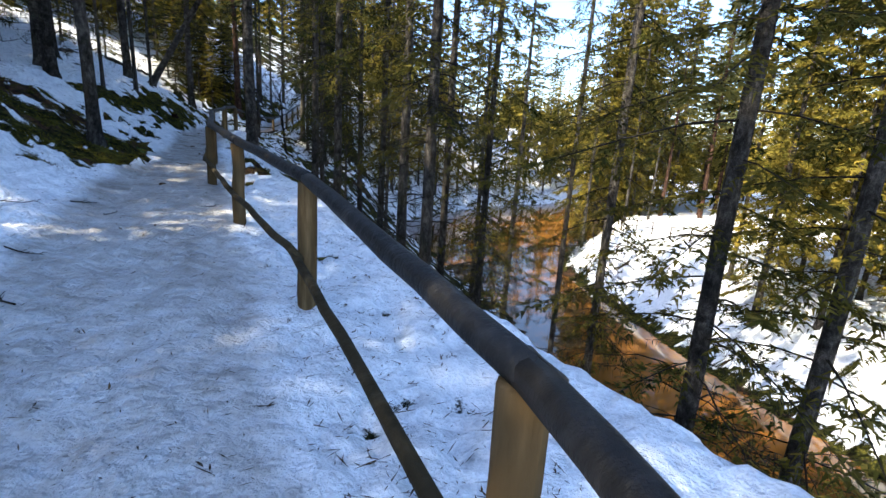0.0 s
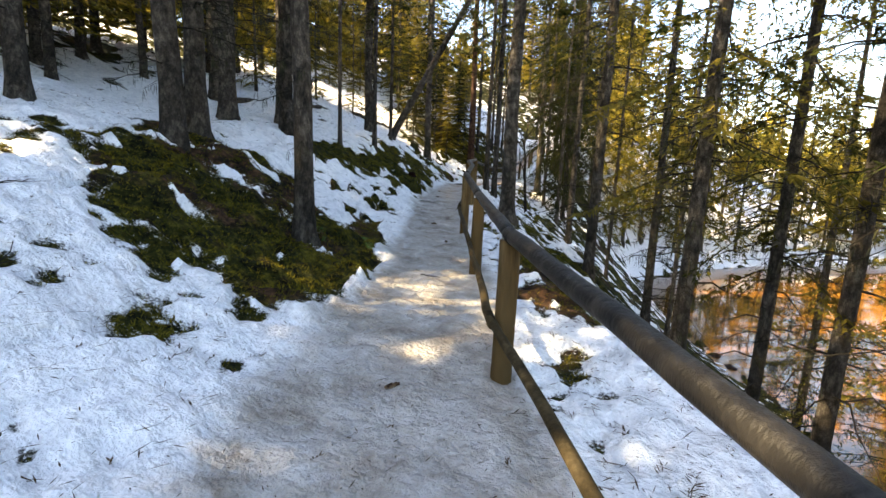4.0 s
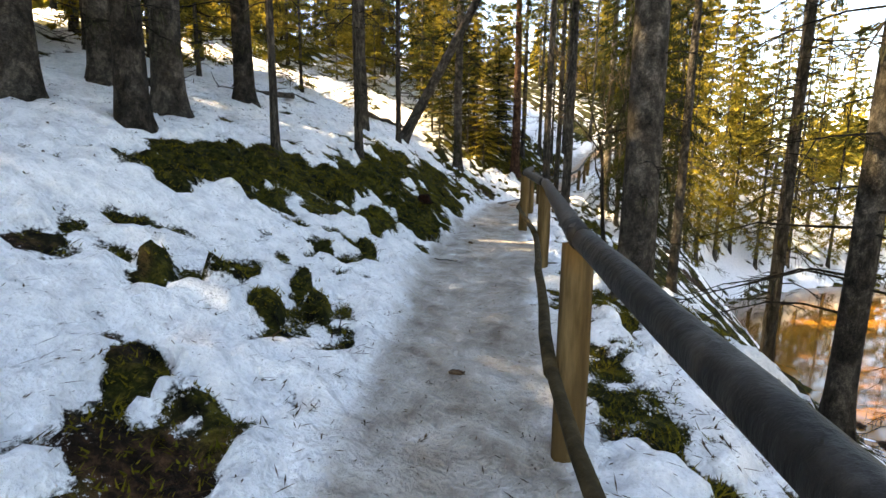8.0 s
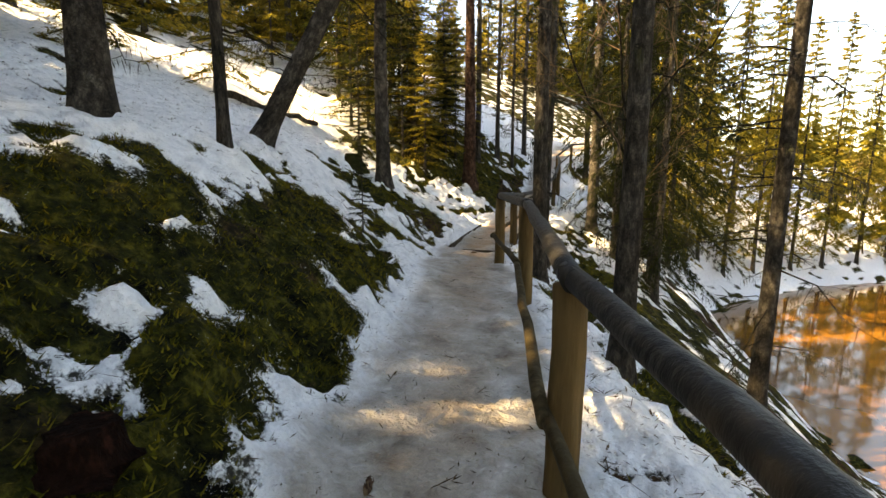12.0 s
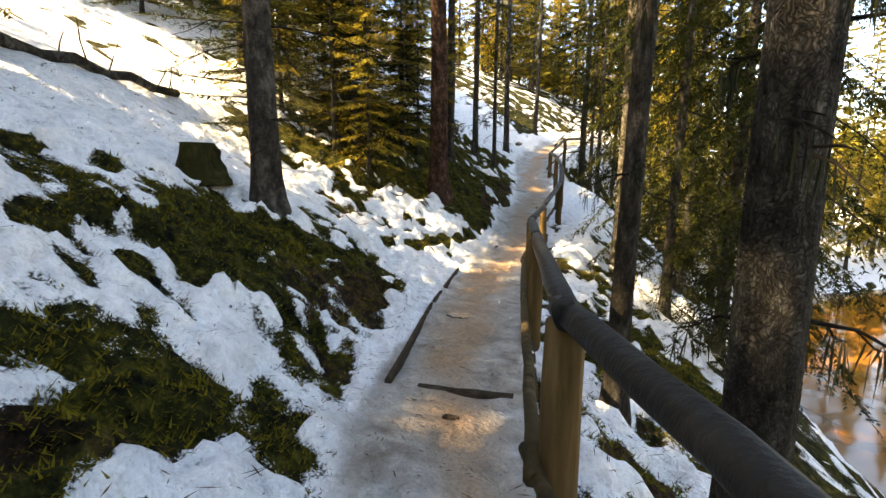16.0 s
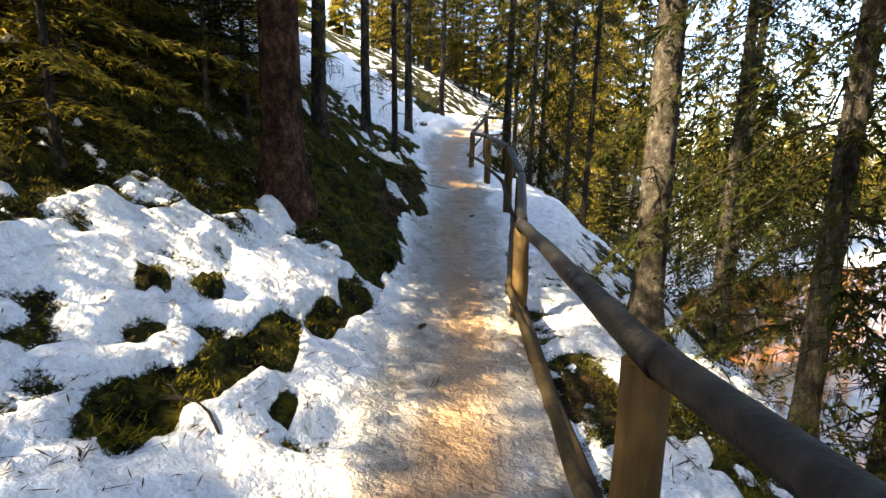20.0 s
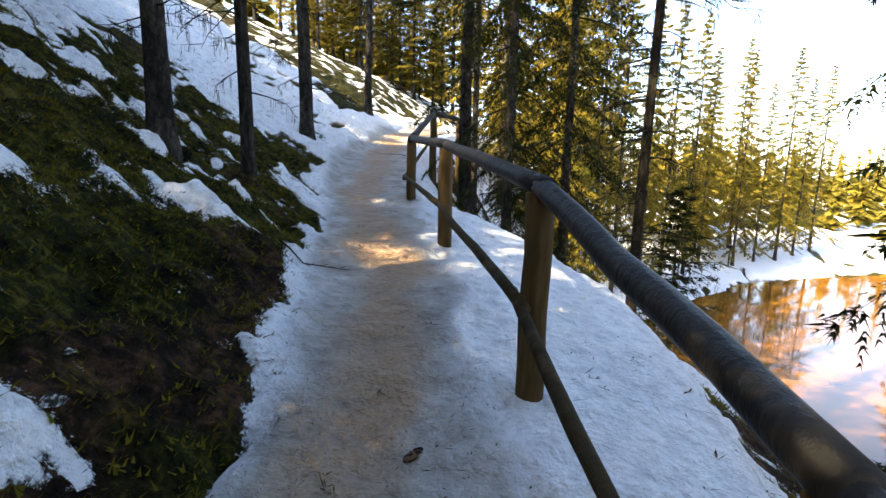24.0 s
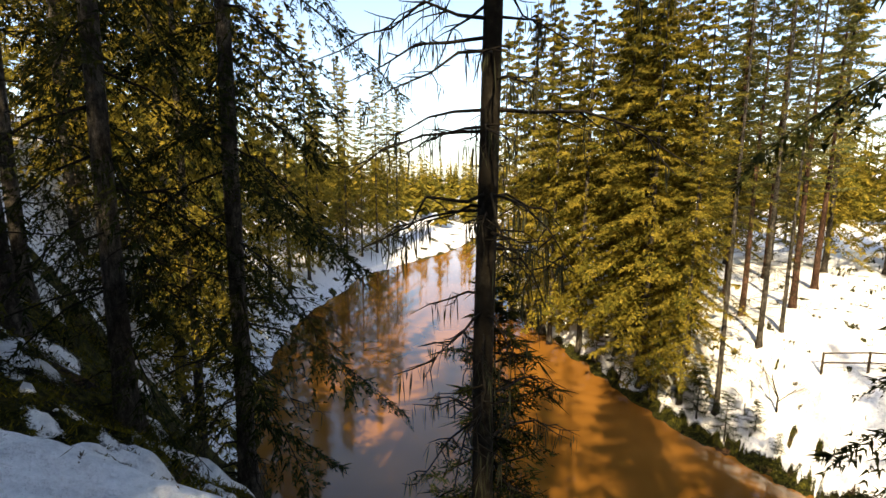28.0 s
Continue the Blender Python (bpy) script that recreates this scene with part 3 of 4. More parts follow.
sand_ = tread_ * np.interp(my_, [0, 6, 14, 20, 24, 28, 34, 40], [0.0, 0.12, 0.2, 0.3, 0.6, 0.85, 0.8, 0.95]) * smooth(0.5, 0.0, np.abs(mu_ + 0.1 * np.sin(my_ * 0.9) + 0.5 * (fbm(mx_, my_, 0.8, 3, 91) - 0.5)))
tagged(sheet("snow_cover", mx_, my_, land_z + deep, SNOW, {"tread": tread_ * np.interp(my_, [0, 6, 12], [0.6, 0.75, 1.0]), "sand": sand_, "depth": deep}, keep=deep > -0.02), "patchy old snow with an icy trodden path", "snow", kind="structure")
water = Shape()
water.add([(-60, -150, WATER), (200, -150, WATER), (200, 200, WATER), (-60, 200, WATER)], [(0, 1, 2, 3)])
tagged(new("water", water.mesh("water", RIVER)), "calm golden-brown river reflecting trees and sky", "river", kind="structure")

# ---- the railing beside the path ----
POSTS = [(1.0, -1.6), (0.22, 1.03), (-1.01, 3.42), (-2.47, 5.59), (-4.02, 8.09), (-5.16, 10.5), (-6.28, 12.8), (-7.41, 15.93), (-8.53, 18.4), (-9.32, 21.03),
         (-10.18, 23.07), (-10.66, 25.7), (-11.08, 28.1), (-11.3, 31.0), (-11.22, 33.3), (-11.36, 34.97), (-11.79, 37.52), (-12.28, 39.94), (-12.0, 42.4), (-11.4, 44.8)]
TOP_Y = [-2, 1, 3.4, 5.6, 8.1, 10.5, 12.8, 15.9, 18.5, 20.85, 23.1, 25.7, 28.1, 31.0, 33.3, 35, 37.5, 40, 42.4, 44.8]
TOP_Z = [0.92, 0.96, 1.13, 1.28, 1.42, 1.51, 1.70, 1.86, 1.97, 2.07, 2.03, 1.91, 1.8, 1.78, 2.16, 2.57, 2.88, 3.1, 3.74, 3.9]
RAIL_R, POST_R = 0.051, 0.07


def log_line(a, b, r0, r1, bend=0.012, n=7, sides=12, seed=0, sag=0.0):
    """A debarked pole from a to b, a little crooked and knotty."""
    rng = np.random.default_rng(seed)
    a, b = np.asarray(a, float), np.asarray(b, float)
    k = np.linspace(0, 1, n)
    line = a[None] + (b - a)[None] * k[:, None]
    line[1:-1] += rng.normal(0, bend, (n - 2, 3))
    line[:, 2] -= sag * 4 * k * (1 - k)
    r = (r0 + (r1 - r0) * k)[:, None] * (1 + rng.normal(0, 0.03, (n, sides)))
    s = Shape()
    s.tube(line, r, sides)
    return s


def railing():
    fence = thing("railing", "weathered round-log railing along the snowy path", "fence")
    tops = []
    for i, (x, y) in enumerate(POSTS):
        z = float(land(np.array([x]), np.array([y]))[0])
        top = float(np.interp(y, TOP_Y, TOP_Z))
        part("post", log_line((x, y, z - 0.35), (x, y, top - 0.035), POST_R * 1.08, POST_R, 0.004, 6, 12, i), POST_WOOD, fence, "upright peeled log post")
        tops.append(np.array([x, y, top]))
    for i, (a, b) in enumerate(zip(tops, tops[1:])):
        way = (b - a) / np.linalg.norm(b - a)
        part("top_rail", log_line(a - way * 0.09, b + way * 0.05, RAIL_R, RAIL_R * 0.96, 0.0035, 9, 14, 40 + i), RAIL_WOOD, fence, "grey weathered log handrail")
        side = np.array([-way[1], way[0], 0]) * (POST_R + 0.025)
        low_a, low_b = a + side - (0, 0, 0.57), b + side - (0, 0, 0.57)
        part("middle_rail", log_line(low_a - way * 0.12, low_b + way * 0.1, 0.034, 0.029, 0.006, 9, 9, 80 + i), LOW_RAIL_WOOD, fence, "thin lower pole nailed to the posts")


railing()

# ---- trees ----
def trunk_shape(height, r, seed, sides=12, lean=0.0, flare=1.5):
    rng = np.random.default_rng(seed)
    k = np.array([-0.03, 0.0, 0.008, 0.02, 0.045, 0.09, 0.15, 0.22, 0.3, 0.4, 0.5, 0.6, 0.7, 0.8, 0.9, 1.0])
    line = np.zeros((len(k), 3))
    line[:, 2] = k * height
    line[5:, :2] += rng.normal(0, 0.006 * height ** 0.5, (len(k) - 5, 2)).cumsum(0) * 0.5
    line[:, 0] += lean * np.maximum(k, 0) * height
    rad = r * (1 - 0.86 * np.clip(k, 0, 1) ** 0.9) * (1 + (flare - 1) * np.exp(-np.clip(k, 0, 1) * height / 0.22))
    ang = np.arange(sides) * 2 * np.pi / sides
    lobes = 1 + 0.12 * np.cos(ang * 4 + rng.uniform(0, 6))[None] * np.exp(-np.clip(k, 0, 1) * height / 0.3)[:, None]
    s = Shape()
    s.tube(line, rad[:, None] * lobes * (1 + rng.normal(0, 0.025, (len(k), sides))), sides)
    return s, k * height, line, rad


def dead_limbs(shape, heights, line, rad, z0, z1, count, length, rng, lichen=None):
    for _ in range(count):
        h = rng.uniform(z0, z1)
        x, y = np.interp(h, heights, line[:, 0]), np.interp(h, heights, line[:, 1])
        a, l = rng.uniform(0, 2 * np.pi), length * rng.uniform(0.35, 1.0)
        k = np.linspace(0, 1, 5)
        d = np.array([math.cos(a), math.sin(a)])
        pts = np.stack([x + d[0] * l * k, y + d[1] * l * k, h + l * (0.1 * k - 0.38 * k * k) + 0], 1)
        pts[1:] += rng.normal(0, 0.025 * l, (4, 3))
        shape.tube(pts, 0.013 * (1 - 0.8 * k) * (0.6 + 0.4 * l), 3, False)
        for t in rng.uniform(0.3, 0.95, int(3 + 4 * l)):
            p = np.array([np.interp(t, k, pts[:, j]) for j in range(3)])
            side = a + rng.choice([-1, 1]) * rng.uniform(0.6, 1.2)
            q = p + l * rng.uniform(0.12, 0.35) * np.array([math.cos(side), math.sin(side), rng.uniform(-0.5, 0.1)])
            shape.tube(np.stack([p, (p + q) / 2 + rng.normal(0, 0.015, 3), q]), [0.005, 0.004, 0.002], 3, False)
            if lichen is not None and rng.random() < 0.7:
                m = 7
                b = p + (q - p) * rng.uniform(0.1, 1, (m, 1))
                tip = b + np.stack([rng.normal(0, 0.02, m), rng.normal(0, 0.02, m), -rng.uniform(0.05, 0.2, m)], 1)
                g = rng.uniform(0, 6.3, m)
                lichen.blades(b, tip, np.full(m, 0.009), np.stack([np.cos(g), np.sin(g), 0 * g], 1))


def spruce_crown(needles, limbs, heights, line, z0, z1, reach, count, rng, droop=0.45, twigs=16, blades=3, breadth=0.05, top_reach=0.15, bare=False):
    """Drooping limbs hung with many short needle sprays."""
    for i in range(count):
        f = (i + rng.random()) / count
        h = z0 + (z1 - z0) * f ** 0.9
        x, y = np.interp(h, heights, line[:, 0]), np.interp(h, heights, line[:, 1])
        grow = (1 - f) ** 0.75 * (0.55 + 0.45 * min(1, f / 0.12))
        l = max(top_reach, reach * grow * rng.uniform(0.45, 1.2))
        a = i * 2.399 + rng.uniform(-0.4, 0.4)
        d = np.array([math.cos(a), math.sin(a)])
        k = np.linspace(0, 1, 5)
        rise = 0.25 * f
        fall = droop * (1 - 0.7 * f)
        pts = np.stack([x + d[0] * l * k, y + d[1] * l * k, h + l * (rise * k - fall * k ** 1.6 + 0.12 * k ** 3)], 1)
        if not bare:
            limbs.tube(pts, 0.02 * (1 - 0.85 * k) * (0.4 + 0.5 * l / reach), 3, False)
        n = max(5, int(twigs * (0.4 + 0.6 * l / reach)))
        barb = 0.05 + 2.6 * breadth
        t = np.linspace(0.12, 1.0, n) + rng.uniform(-0.02, 0.02, n)
        p = np.stack([np.interp(t, k, pts[:, j]) for j in range(3)], 1)
        for sgn in (-1, 1):
            ang = a + sgn * rng.uniform(0.7, 1.15, n)
            ln = (0.34 * l * (1.08 - t) ** 0.7 + 0.08) * rng.uniform(0.6, 1.2, n)
            hang = rng.uniform(0.25, 0.9, n) * droop * 1.5
            way = np.stack([np.cos(ang), np.sin(ang), -hang], 1)
            q = p + way * ln[:, None]
            ahead = way / np.linalg.norm(way, axis=1)[:, None]
            for b in range(blades):
                g = (b + rng.uniform(0.0, 0.8, n)) / blades
                root = p + (q - p) * g[:, None] + rng.normal(0, 0.008, (n, 3))
                roll = rng.uniform(-0.8, 0.8, n)
                flat = np.stack([-np.sin(ang) * np.cos(roll), np.cos(ang) * np.cos(roll), np.sin(roll)], 1)
                for turn in (-1, 1):
                    spray = ahead * 0.8 + flat * (turn * 0.55) + rng.normal(0, 0.12, (n, 3))
                    size = barb * (1.15 - 0.5 * g) * rng.uniform(0.6, 1.2, n)
                    needles.barbs(root, root + spray * size[:, None], breadth * rng.uniform(0.7, 1.3, n), np.cross(spray, rng.normal(0, 1, (n, 3)) * 0.35 + np.cross(ahead, flat)))
        tipn = 3
        base = np.repeat(pts[-1:], tipn, 0)
        needles.blades(base, base + np.array([d[0], d[1], -0.3]) * 0.2 + rng.normal(0, 0.05, (tipn, 3)), np.full(tipn, breadth), rng.normal(0, 0.6, (tipn, 3)))


def make_spruce(name, label, height, r, crown_from, reach, seed, branches=60, dead=26, dead_len=1.2, twigs=16, blades=3, breadth=0.05, droop=0.45, bark=None, foliage=None, lean=0.0, lichen=True, sides=12, bare=False):
    rng = np.random.default_rng(seed)
    tree = thing(name, label, "tree")
    s, hs, line, rad = trunk_shape(height, r, seed, sides, lean)
    part("trunk", s, bark or BARK, tree)
    limbs, needles, beard = Shape(), Shape(), Shape()
    spruce_crown(needles, limbs, hs, line, crown_from, height * 0.99, reach, branches, rng, droop, twigs, blades, breadth, bare=bare)
    if dead:
        dead_limbs(limbs, hs, line, rad, min(1.0, crown_from * 0.3), crown_from + 1.5, dead, dead_len, rng, beard if lichen else None)
    if limbs.n:
        tagged(part("branchwork", limbs, TWIG, tree), kind="stuff")
    tagged(part("crown", needles, foliage or SPRUCE, tree, "dark green needle sprays"), kind="stuff")
    if beard.n:
        tagged(part("lichen", beard, LICHEN, tree, "grey-green hanging lichen"), kind="stuff")
    return tree


def make_bare(name, label, height, r, seed):
    """A leafless tree: forked limbs down to thin twigs."""
    rng = np.random.default_rng(seed)
    tree = thing(name, label, "tree")
    wood, twigs = Shape(), Shape()

    def limb(p, way, length, rad, depth):
        k = np.linspace(0, 1, 5)
        pts = p + way * length * k[:, None] + np.concatenate([np.zeros((1, 3)), rng.normal(0, 0.05 * length, (4, 3))]) * k[:, None]
        (wood if depth < 2 else twigs).tube(pts, rad * (1 - 0.55 * k), 7 if depth < 2 else 3, False)
        if depth > 3:
            return
        for _ in range(5 if depth < 3 else 4):
            t = rng.uniform(0.35, 1.0)
            q = np.array([np.interp(t, k, pts[:, j]) for j in range(3)])
            w = way + rng.normal(0, 0.55, 3) + np.array([0, 0, 0.12])
            limb(q, w / np.linalg.norm(w), length * rng.uniform(0.45, 0.7), rad * (1 - 0.55 * t) * 0.6, depth + 1)

    limb(np.array([0, 0, -0.2]), np.array([0.08, 0.02, 1.0]), height * 0.5, r, 0)
    part("trunk", wood, TWIG, tree)
    tagged(part("branchwork", twigs, BROWN_TWIG, tree, "fine bare twigs"), kind="stuff")
    return tree


KINDS = {
    "under": (2, lambda i: make_spruce("young_spruce", "bushy green young spruce on the mossy bank", 6.0, 0.05, 0.35, 1.55, 141 + i, 62, 10, 0.8, 18, 5, 0.022, 0.45, foliage=SUNLIT_SPRUCE, lichen=False, sides=7)),
    # The mossy kind takes the dark twig colour as bark, for a backlit trunk.
    "mossy": (1, lambda i: make_spruce("spruce_tree", "slim spruce with lichen-hung dead twigs, trunk coloured dark as if backlit", 17.0, 0.075, 4.3, 2.5, 151, 46, 80, 1.3, 18, 7, 0.018, 0.8, bark=TWIG)),
    "bush": (1, lambda i: make_spruce("young_spruce", "dense dark young spruce on the slope", 2.8, 0.03, 0.2, 0.95, 161, 60, 8, 0.5, 14, 5, 0.014, 0.3, sides=6)),
    "tall": (3, lambda i: make_spruce("spruce_tree", "tall spruce with a bare scaly trunk and dead lower twigs", 19.0, 0.125, 4.0, 2.4, 11 + i, 56, 34, 1.4, 16, 5, 0.026, 0.55)),
    "pole": (2, lambda i: make_spruce("spruce_tree", "spruce trunk standing close beside the railing", 19.0, 0.125, 4.6, 2.2, 21 + i, 54, 26, 0.55, 18, 6, 0.022, 0.5)),
    "leafy": (2, lambda i: make_spruce("spruce_tree", "slender green spruce on the river slope", 19.0, 0.12, 2.4, 2.4, 61 + i, 84, 44, 1.5, 16, 6, 0.03, 0.55, foliage=HALF_SUNLIT_SPRUCE)),
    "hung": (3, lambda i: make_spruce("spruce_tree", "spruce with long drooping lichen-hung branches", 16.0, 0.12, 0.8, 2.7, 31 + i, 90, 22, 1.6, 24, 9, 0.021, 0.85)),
    "slope": (3, lambda i: make_spruce("spruce_tree", "slender spruce rising from the river slope", 21.0, 0.12, 7.5, 2.2, 51 + i, 56, 56, 1.9, 16, 6, 0.028, 0.55, foliage=HALF_SUNLIT_SPRUCE)),
    "young": (2, lambda i: make_spruce("young_spruce", "small thin young spruce in the snow", 2.6, 0.025, 0.3, 0.75, 71 + i, 40, 6, 0.4, 12, 4, 0.012, 0.2, lichen=False, sides=6)),
    "far": (4, lambda i: make_spruce("spruce_tree", "spruce in the forest beyond", 19.0, 0.15, 1.8, 2.6, 91 + i, 92, 6, 1.4, 12, 2, 0.12, 0.5, foliage=SUNLIT_SPRUCE, lichen=False, sides=7, bare=True)),
    "thicket": (3, lambda i: make_spruce("spruce_tree", "dense young spruce at the edge of the wood", 9.0, 0.08, 0.3, 2.0, 171 + i, 80, 0, 1.0, 12, 3, 0.07, 0.5, foliage=SUNLIT_SPRUCE, lichen=False, sides=7, bare=True)),
    "bank": (4, lambda i: make_spruce("spruce_tree", "dense spruce on the far river bank", 21.0, 0.18, 1.6, 3.6, 101 + i, 105, 0, 1.4, 18, 4, 0.075, 0.7, foliage=SUNLIT_SPRUCE, lichen=False, sides=8, bare=True)),
    "pine": (1, lambda i: make_spruce("pine_tree", "pine with a reddish scaly trunk", 18.0, 0.17, 6.0, 2.6, 121, 60, 14, 1.2, 14, 3, 0.08, 0.05, PINE_BARK, PINE, lichen=False)),
    "bare": (2, lambda i: make_bare("bare_tree", "leafless crooked broadleaf tree", 7.0, 0.07, 131 + i)),
}
GROUPS = {"thicket": "young spruces at the wood's edge", "far": "spruces of the surrounding wood", "bank": "spruces on the far river bank", "leafy": "slender spruces on the river slope", "slope": "slender spruces on the river slope", "hung": "lichen-hung spruces below the path",
          "tall": "tall spruces beside the path", "pole": "trunks close to the railing", "under": "young spruces on the bank", "young": "young spruces on the bank", "bare": "leafless trees by the river"}
MODELS = {}
PLACED = []


def plant(kind, x, y, r_scale=1.0, h_scale=1.0, turn=None, lean=(0, 0), which=None, label="", sink=0.03):
    """Set a tree of that kind on the ground at x, y."""
    rng = random.Random(int(x * 731 + y * 1379))
    count, build = KINDS[kind]
    i = which if which is not None else rng.randrange(count)
    z = float(land(np.array([x]), np.array([y]))[0]) - sink
    m = Matrix.Translation((x, y, z)) @ Euler((lean[1], lean[0], 0)).to_matrix().to_4x4() @ Matrix.Rotation(rng.uniform(0, 6.28) if turn is None else turn, 4, "Z")
    if (kind, i) not in MODELS:
        ob = MODELS[kind, i] = build(i)
    else:
        ob = copy_thing(MODELS[kind, i], Matrix.Identity(4))
    ob.matrix_basis = m @ Matrix.Diagonal((r_scale, r_scale, h_scale, 1))
    if label:
        tagged(ob, label)
    if kind in GROUPS:
        tagged(ob, group=GROUPS[kind])
    PLACED.append((x, y))
    return ob

# ---- trees that stand beside the path ----
BESIDE = [
    ("pole", -7.15, 9.7, 0.95), ("tall", -9.2, 9.5, 1.25), ("tall", -9.9, 10.4, 1.3), ("tall", -11.46, 8.84, 1.1), ("tall", -12.34, 13.12, 1.5), ("tall", -11.03, 13.56, 1.2), ("tall", -15.5, 15.5, 1.8),
    ("tall", -12.55, 19.1, 1.2), ("tall", -11.0, 17.1, 0.55), ("tall", -12.4, 20.28, 0.5), ("tall", -13.75, 25.9, 1.3), ("pine", -13.62, 31.25, 1.2), 
    ("tall", -14.5, 37.3, 0.85), ("tall", -14.05, 38.2, 0.6), ("tall", -14.5, 42.3, 1.05), ("tall", -14.2, 48.4, 1.0), ("tall", -14.3, 34.0, 0.95), ("tall", -10.72, 15.1, 0.4),
    ("pole", -9.6, 23.02, 0.82), ("pole", -9.93, 25.1, 0.66), ("mossy", -9.5, 38.2, 0.85), ("hung", -10.6, 41.5, 0.75), ("hung", -9.5, 41.6, 0.85), ("tall", -11.3, 43.2, 1.2), ("tall", -11.0, 44.6, 0.7), ("hung", -10.0, 45.2, 0.7), ("hung", -7.35, 35.5, 0.8), ("leafy", 1.6, 23.0, 1.2), ("leafy", 2.8, 19.5, 1.2),
    ("slope", -4.55, 16.35, 1.0), ("leafy", -3.24, 17.7, 0.9), ("tall", -0.9, 9.9, 0.9),
    ("leafy", 3.22, 5.35, 1.1), ("leafy", 4.53, 5.16, 1.1), ("leafy", 2.71, 7.74, 0.6), ("leafy", 0.85, 9.94, 0.7), ("slope", -0.03, 10.6, 0.8), ("leafy", -2.76, 11.92, 0.9), ("leafy", -1.73, 12.5, 0.75),
    ("slope", -1.11, 11.8, 0.9), ("leafy", -0.3, 7.9, 0.9), ("pole", -6.38, 15.6, 1.35), ("slope", -4.9, 18.5, 0.55), ("pole", -8.37, 20.4, 0.75), ("slope", -6.5, 24.6, 1.1),
    ("bare", -8.3, 24.6, 1.0), ("pole", -9.8, 32.2, 1.4), ("hung", -8.0, 31.0, 1.0), ("hung", -9.0, 30.6, 0.8), ("hung", -7.9, 29.0, 0.8), ("tall", -12.1, 14.6, 1.5), ("tall", -13.9, 17.2, 1.5), 
    ("bush", -8.75, 38.7, 0.9), ("hung", -8.3, 33.8, 0.8), ("slope", -4.62, 21.6, 0.5), ("slope", -2.6, 20.6, 0.6),
]
for kind, x, y, k in BESIDE:
    plant(kind, x, y, k, 1.0)
for x, y, k in [(-15.3, 29.8, 1.7), (-16.2, 31.3, 2.0), (-15.0, 32.4, 1.6), (-16.9, 29.4, 1.8), (-15.6, 27.8, 1.3), (-17.3, 32.6, 2.2), (-14.6, 31.6, 1.1), (-18.2, 30.6, 2.2)]:
    plant("young", x, y, k * 1.15, k, label="bushy young spruce on the mossy bank")
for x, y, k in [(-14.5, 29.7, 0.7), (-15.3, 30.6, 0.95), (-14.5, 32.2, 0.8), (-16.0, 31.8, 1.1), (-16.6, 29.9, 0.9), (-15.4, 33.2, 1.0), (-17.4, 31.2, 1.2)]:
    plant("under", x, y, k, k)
plant("young", -11.4, 21.35, 0.4, 0.5)
plant("tall", -13.3, 21.7, 1.1, 1.0, 0.0, (0.46, -0.2), 0, "leaning dark spruce trunk on the bank")

# ---- the woods around ----
rng = random.Random(5)


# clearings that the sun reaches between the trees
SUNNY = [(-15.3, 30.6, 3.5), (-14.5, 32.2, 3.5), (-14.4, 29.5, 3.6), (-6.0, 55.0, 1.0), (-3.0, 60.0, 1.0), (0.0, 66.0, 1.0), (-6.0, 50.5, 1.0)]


def in_the_sun(x, y):
    """Whether a tree here would stand in the light of a clearing."""
    for a, b, c in SUNNY:
        far = (x - a) * math.sin(SUN_AZ) + (y - b) * math.cos(SUN_AZ)
        side = abs((x - a) * math.cos(SUN_AZ) - (y - b) * math.sin(SUN_AZ))
        if 0 < far < 34 and side < 1.5 and c + far * math.tan(SUN_ELEV) < ground_z(x, y)[0] + 13:
            return True
    return False


def scatter(kinds, count, area, gap, rule, low=0.8, high=1.15, tall=1.0):
    made = tries = 0
    while made < count and tries < count * 40:
        tries += 1
        x, y = rng.uniform(area[0], area[1]), rng.uniform(area[2], area[3])
        if not rule(x, y) or any((x - a) ** 2 + (y - b) ** 2 < gap * gap for a, b in PLACED) or in_the_sun(x, y):
            continue
        plant(rng.choice(kinds), x, y, rng.uniform(low, high), rng.uniform(low, high) * tall)
        made += 1


def u_of(x, y):
    return float(across(np.array([x]), np.array([y]))[0])


def off_river(x, y, margin):
    p, q = np.array([x]), np.array([y])
    return not in_river(p, q)[0] and min(line_gap(p, q, WEST)[0], line_gap(p, q, EAST)[0]) > margin


def east_side(x, y):
    p, q = np.array([x]), np.array([y])
    return line_gap(p, q, EAST)[0] < line_gap(p, q, WEST)[0]


for x, y, k in [(12.6, 41.9, 0.75), (15.7, 41.0, 0.8), (17.5, 40.4, 0.6)]:
    plant("slope", x, y, k * 1.4, 1.1)
for x, y, k in [(14.0, 46.0, 1.0), (16.5, 48.5, 1.1), (18.0, 45.5, 0.9), (20.0, 50.5, 1.1), (22.5, 47.5, 1.0), (21.0, 54.0, 1.0), (25.0, 56.5, 1.1), (27.5, 51.5, 1.0), (29.5, 62.0, 1.0), (33.0, 58.0, 1.1), (36.0, 68.0, 1.0)]:
    plant("bank", x, y, k, k)
for x, y, k in [(12.9, 43.6, 0.7), (15.2, 46.6, 1.2), (17.2, 47.6, 1.25), (18.6, 49.4, 1.2), (15.5, 44.2, 0.9), (13.3, 44.9, 0.45), (17.3, 51.5, 1.15), (17.6, 54.0, 1.1), (19.2, 55.6, 1.2), (20.6, 57.9, 1.2), (22.6, 61.0, 1.2), (24.2, 63.4, 1.2), (19.5, 47.3, 1.0), (24.5, 52.0, 1.1)]:
    plant("bank", x, y, k, k)
plant("pine", 28.3, 40.3, 1.2, 1.1)
plant("pine", 24.0, 44.5, 1.2, 1.2)


